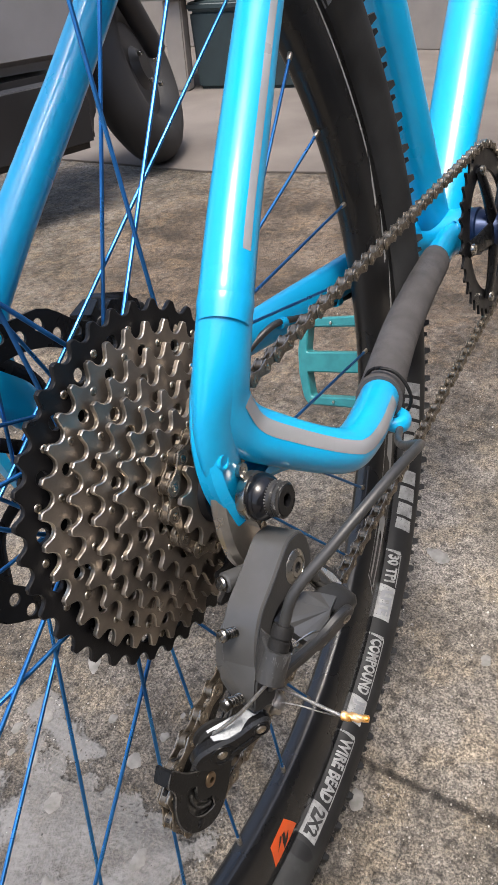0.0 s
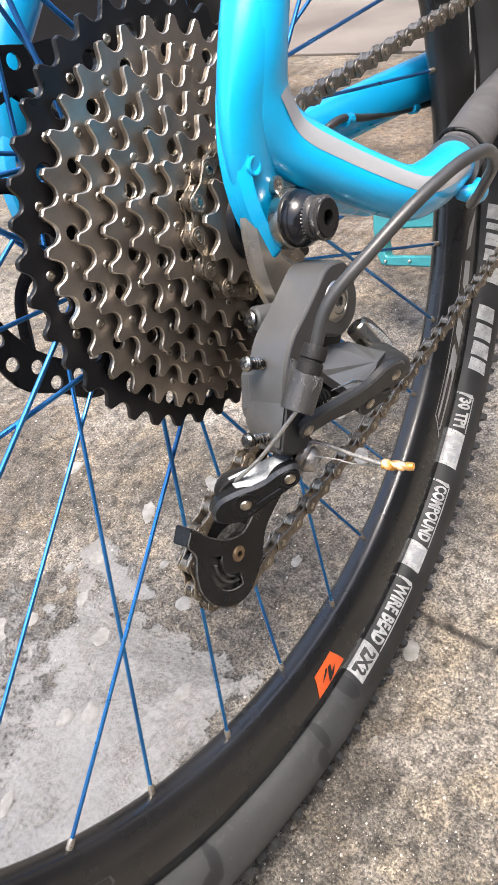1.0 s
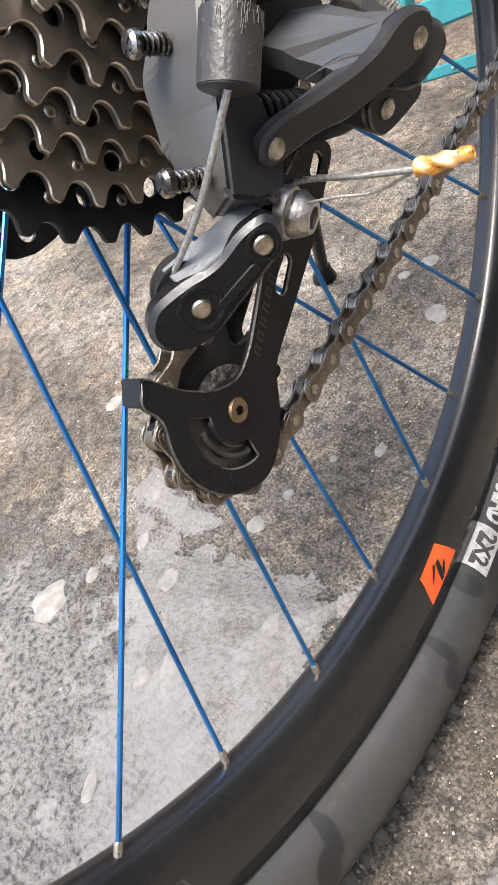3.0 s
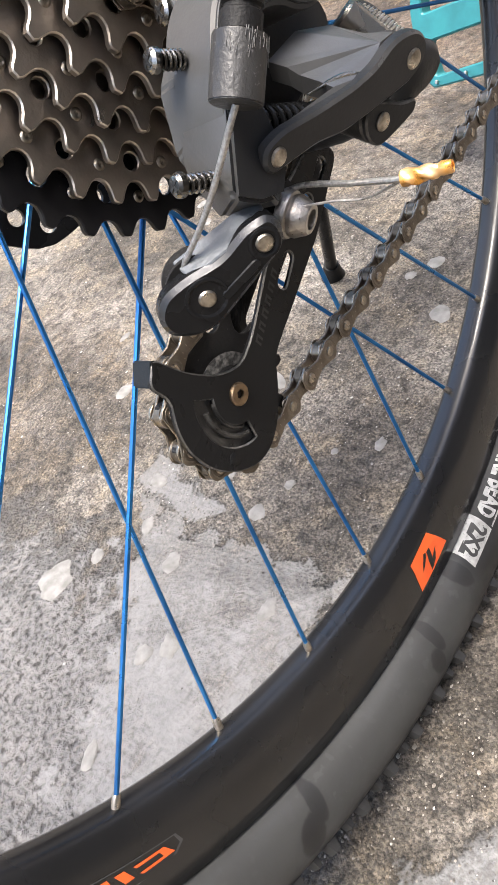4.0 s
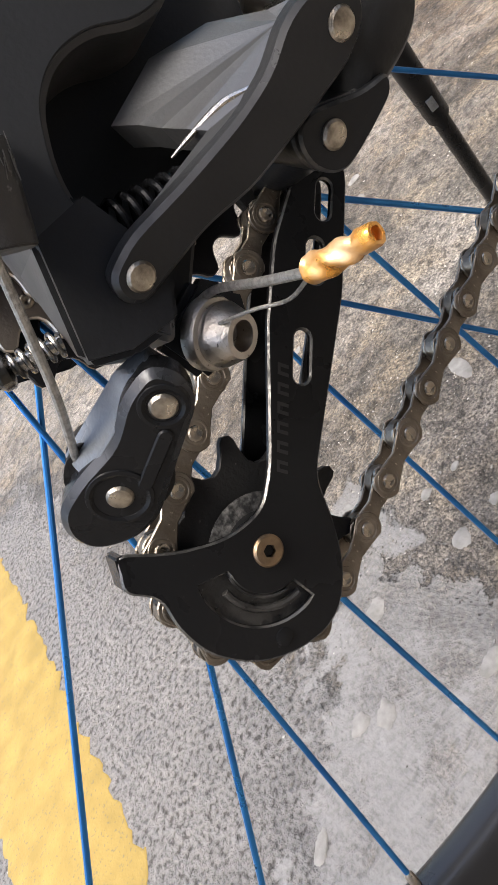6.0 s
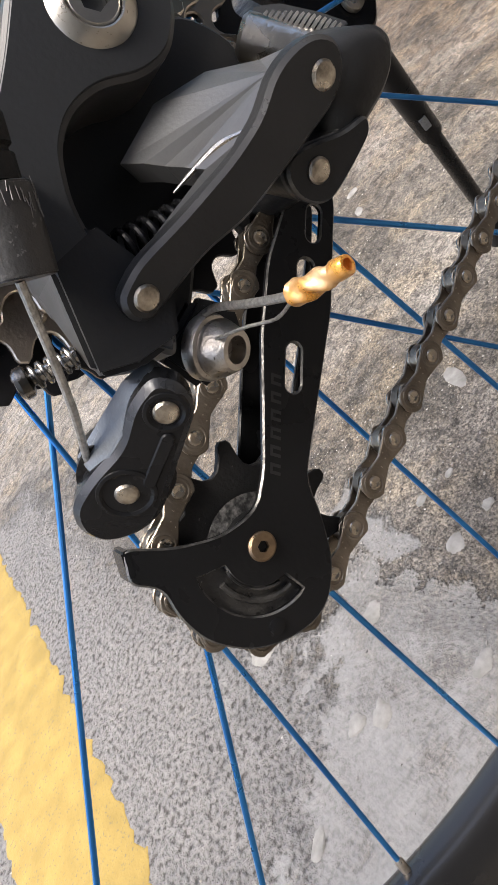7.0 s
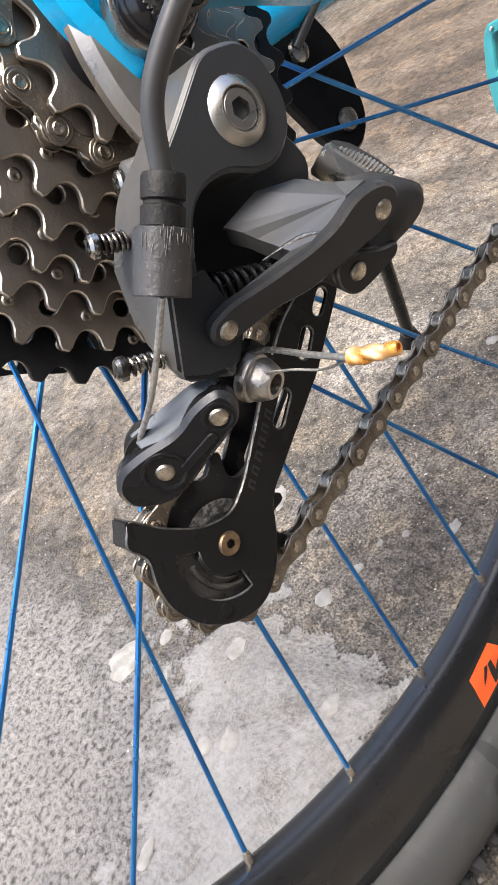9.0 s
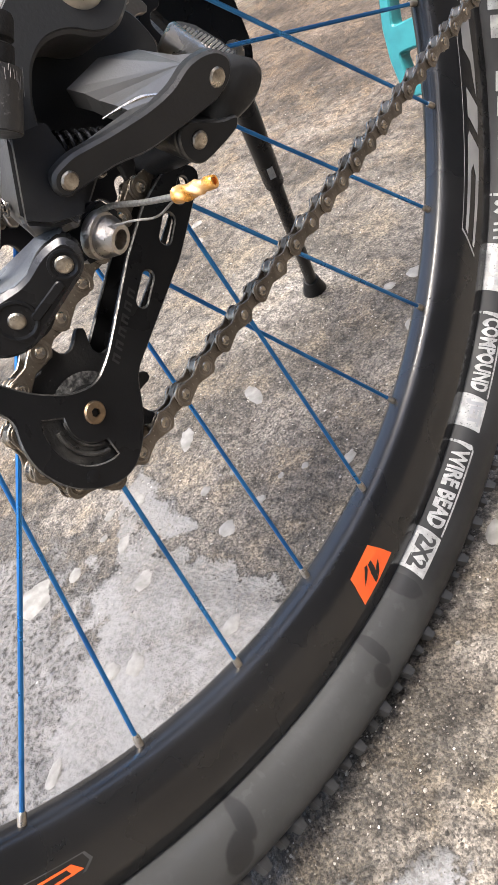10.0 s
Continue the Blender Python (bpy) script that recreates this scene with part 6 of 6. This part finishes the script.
# -- chain: laid over the two sprockets and round both jockey wheels --
def chain_line():
    """The chain's closed centre line in the wheel plane: arcs round four circles and the straights between."""
    c7 = PITCH / (2 * math.sin(math.pi / 13))
    cp = PITCH / (2 * math.sin(math.pi / 11))
    cr = PITCH / (2 * math.sin(math.pi / 36))
    circles = [(Vector(AX), c7, 1), (Vector(GP) + Vector((MECH_X, 0)), cp, -1), (Vector(TP) + Vector((MECH_X, 0)), cp, 1), (Vector(BB), cr, 1)]
    legs = []
    for i in range(4):
        (a, ra, sa), (b, rb, sb) = circles[i], circles[(i + 1) % 4]
        d = b - a
        n = d.length
        base = math.atan2(d.y, d.x)
        # signed radii: the path keeps a centre on its left when the turn is positive
        off = math.asin(max(-1, min(1, (sa * ra - sb * rb) / n)))
        t = base + off
        nrm = Vector((math.sin(t), -math.cos(t)))
        legs.append((a + nrm * sa * ra, b + nrm * sb * rb))
    pts = []
    for i in range(4):
        p, q = legs[i]
        m = max(2, int((q - p).length / 2))
        pts += [p.lerp(q, k / m) for k in range(m)]
        c, r, s = circles[(i + 1) % 4]
        a0 = math.atan2(q.y - c.y, q.x - c.x)
        e = legs[(i + 1) % 4][0]
        a1 = math.atan2(e.y - c.y, e.x - c.x)
        sweep = (a1 - a0) * s % (2 * math.pi)
        m = max(2, int(sweep * r / 2))
        pts += [c + Vector((math.cos(a0 + s * sweep * k / m), math.sin(a0 + s * sweep * k / m))) * r for k in range(m)]
    return pts


def link_plate(bm, y, thick, high, waist):
    r = high / 2
    loop = []
    for k in range(9):
        a = -math.pi * 0.42 + math.pi * 0.84 * k / 8
        loop.append(Vector((PITCH + r * math.cos(a), r * math.sin(a))))
    for f in (0.30, 0.0, -0.30):
        loop.append(Vector((PITCH * (0.5 + f), waist / 2 + (r - waist / 2) * (f / 0.5) ** 2 * 1.2)))
    for k in range(9):
        a = math.pi * 0.58 + math.pi * 0.84 * k / 8
        loop.append(Vector((r * math.cos(a), r * math.sin(a))))
    for f in (-0.30, 0.0, 0.30):
        loop.append(Vector((PITCH * (0.5 + f), -waist / 2 - (r - waist / 2) * (f / 0.5) ** 2 * 1.2)))
    plate(bm, loop, y - thick / 2, y + thick / 2, 0.25, worn=2)


def link_mesh(outer):
    bm = bmesh.new()
    for s in (-1, 1):
        link_plate(bm, s * (2.75 if outer else 1.75), 1.0, 8.2 if outer else 8.0, 3.9)
    for x in (0, PITCH):
        if outer:
            for s in (-1, 1):
                lathe(bm, (x, s * 3.2, 0), (0, s, 0), [(-0.1, 3.3), (0.16, 3.0), (0.2, 2.6), (-0.1, 2.2)], 16)
            plates = set(bm.faces)
            lathe(bm, (x, -3.8, 0), (0, 1, 0), [(0.1, 0), (0.1, 0.8), (0, 1.0), (0, 1.4), (0.25, 1.75), (7.35, 1.75), (7.6, 1.4), (7.6, 1.0), (7.5, 0.8), (7.5, 0)], 14)
            for f in bm.faces:
                if f not in plates:
                    f.material_index = 1
        else:
            lathe(bm, (x, -1.3, 0), (0, 1, 0), [(0, 1.9), (0, 3.8), (2.6, 3.8), (2.6, 1.9)], 14)
    ob = part("link", bm, CHAIN_METAL, chain, edge=CHAIN_BRIGHT)
    me = ob.data
    bpy.data.objects.remove(ob)
    return me


chain = sub("chain", "brownish steel roller chain")
me_outer, me_inner = link_mesh(True), link_mesh(False)
line = chain_line()
total = sum((b - a).length for a, b in zip(line, line[1:] + line[:1]))
count = int(round(total / PITCH / 2)) * 2
step = total / count


def along(s):
    s %= total
    for a, b in zip(line, line[1:] + line[:1]):
        n = (b - a).length
        if s <= n:
            return a.lerp(b, s / max(n, 1e-9))
        s -= n
    return line[0]


def chain_y(p):
    return -CG + 4.5 * min(max((p.x - 40) / 380, 0), 1)


for k in range(count):
    a, b = along(k * step), along((k + 1) * step)
    pa, pb = Vector((a.x, chain_y(a), a.y)), Vector((b.x, chain_y(b), b.y))
    d = (pb - pa).normalized()
    yv = Vector((0, 1, 0))
    z = d.cross(yv).normalized()
    yv = z.cross(d)
    m = Matrix(((d.x, yv.x, z.x, pa.x * 0.001), (d.y, yv.y, z.y, pa.y * 0.001), (d.z, yv.z, z.z, pa.z * 0.001), (0, 0, 0, 1)))
    shared("link", me_outer if k % 2 else me_inner, chain, m)

# ---- far things: a scooter, a bin and a low wall ----
scooter = tagged(empty("motor_scooter"), "parked black and grey motor scooter", "scooter")
scooter.matrix_basis = pose(1.65, 1.18, 0, 0, 0, -12)
bm = bmesh.new()
rows = []
for k in range(64):
    a = 2 * math.pi * k / 64
    rows.append([bm.verts.new(((0.185 + 0.068 * math.cos(b)) * math.cos(a), 0.062 * math.sin(b), 0.253 + (0.185 + 0.068 * math.cos(b)) * math.sin(a))) for b in [2 * math.pi * j / 16 for j in range(16)]])
for k in range(64):
    for j in range(16):
        bm.faces.new((rows[k][j], rows[k][(j + 1) % 16], rows[(k + 1) % 64][(j + 1) % 16], rows[(k + 1) % 64][j]))
# the front wheel is steered and leans with the scooter on its stand
STEER = Matrix.Translation((-0.013, -0.011, 0.004)) @ Matrix.Rotation(radians(34), 4, 'Z') @ Matrix.Rotation(radians(-19), 4, 'X')
part("tyre", bm, RUBBER, scooter, at=STEER)
bm = bmesh.new()
lathe(bm, (0, -50, 253), (0, 1, 0), [(0, 0), (0, 40), (20, 60), (25, 130), (75, 130), (80, 60), (100, 40), (100, 0)], 36)
part("rim", bm, SCOOT_BLACK, scooter, at=STEER)
for k in range(5):
    a = 2 * math.pi * k / 5
    bm = bmesh.new()
    rod(bm, (60 * math.cos(a), -58, 253 + 60 * math.sin(a)), (62 * math.cos(a), -70, 253 + 62 * math.sin(a)), 7, 10, 2)
    part("wheel_bolt", bm, CHROME, scooter, at=STEER)
bm = bmesh.new()
hull(bm, [(-220, -180, 620), (-250, 180, 620), (-480, -190, 560), (-1100, -190, 640), (-1100, 190, 640), (-420, -200, 330), (-1100, -200, 340), (-420, 200, 330), (-1100, 200, 340), (-200, -120, 900), (-900, -160, 900), (-900, 160, 900)], 30, 3)
part("side_panel", bm, SCOOT_GREY, scooter, "grey plastic side panel")
bm = bmesh.new()
hull(bm, [(x, y, z) for x in (-1150, -400) for y in (-215, 215) for z in (150, 325)] + [(-350, -150, 300), (-350, 150, 300)], 20, 3)
part("underbody", bm, SCOOT_BLACK, scooter)
bm = bmesh.new()
tube(bm, [(0, -95, 275), (-120, -100, 480), (-260, -100, 700)], [28, 30, 34], 16, 5)
tube(bm, [(0, 95, 275), (-120, 100, 480), (-260, 100, 700)], [28, 30, 34], 16, 5)
part("fork", bm, SCOOT_BLACK, scooter, at=STEER)

storage_box = tagged(empty("storage_box"), "dark blue-grey plastic box on the pale paving", "box")
storage_box.matrix_basis = pose(2.80, 1.52, 0.006, 0, 0, 13)
bm = bmesh.new()
hull(bm, [(x * k, y * k, z) for x in (-180, 180) for y in (-222, 222) for z, k in ((0, 0.94), (285, 1.0))], 12, 3)
part("tub", bm, BIN_GREEN, storage_box)
bm = bmesh.new()
hull(bm, [(x, y, z) for x in (-188, 188) for y in (-230, 230) for z in (285, 315)], 8, 3)
part("lid", bm, BIN_GREEN, storage_box)
bench = tagged(empty("stone_bench"), "weathered stone bench on square legs", "bench")
bench.matrix_basis = pose(2.55, 1.70, 0.006, 0, 0, 13)
bm = bmesh.new()
hull(bm, [(x, y, z) for x in (-40, 440) for y in (-60, 700) for z in (330, 395)], 8, 2)
part("seat_slab", bm, WALL, bench)
for x, y in ((20, 45), (20, 600), (380, 45), (380, 600)):
    bm = bmesh.new()
    hull(bm, [(x + a, y + b, z) for a in (-35, 35) for b in (-40, 40) for z in (0, 330)], 6, 2)
    part("leg", bm, WALL, bench)
bm = bmesh.new()
hull(bm, [(x, y, z) for x in (2300, 8000) for y in (2900, 3250) for z in (0, 420)], 10, 2)
tagged(part("wall_far", bm, WALL), "low weathered masonry wall", "wall", kind="structure")
bm = bmesh.new()
hull(bm, [(x, y, z) for x in (3650, 3950) for y in (-2500, 2900) for z in (0, 2600)], 10, 2)
tagged(part("wall_end", bm, WALL), "weathered plaster wall", "wall", kind="structure")
# Unseen wall, added to keep light and reflections off the bicycle's right side.
bm = bmesh.new()
hull(bm, [(x, y, z) for x in (-7000, 3950) for y in (-2500, -2250) for z in (0, 3200)], 10, 2)
tagged(part("shade_wall_side", bm, SHADE_WALL), "unseen dark wall added to shade the bicycle's right side", "wall", kind="structure")
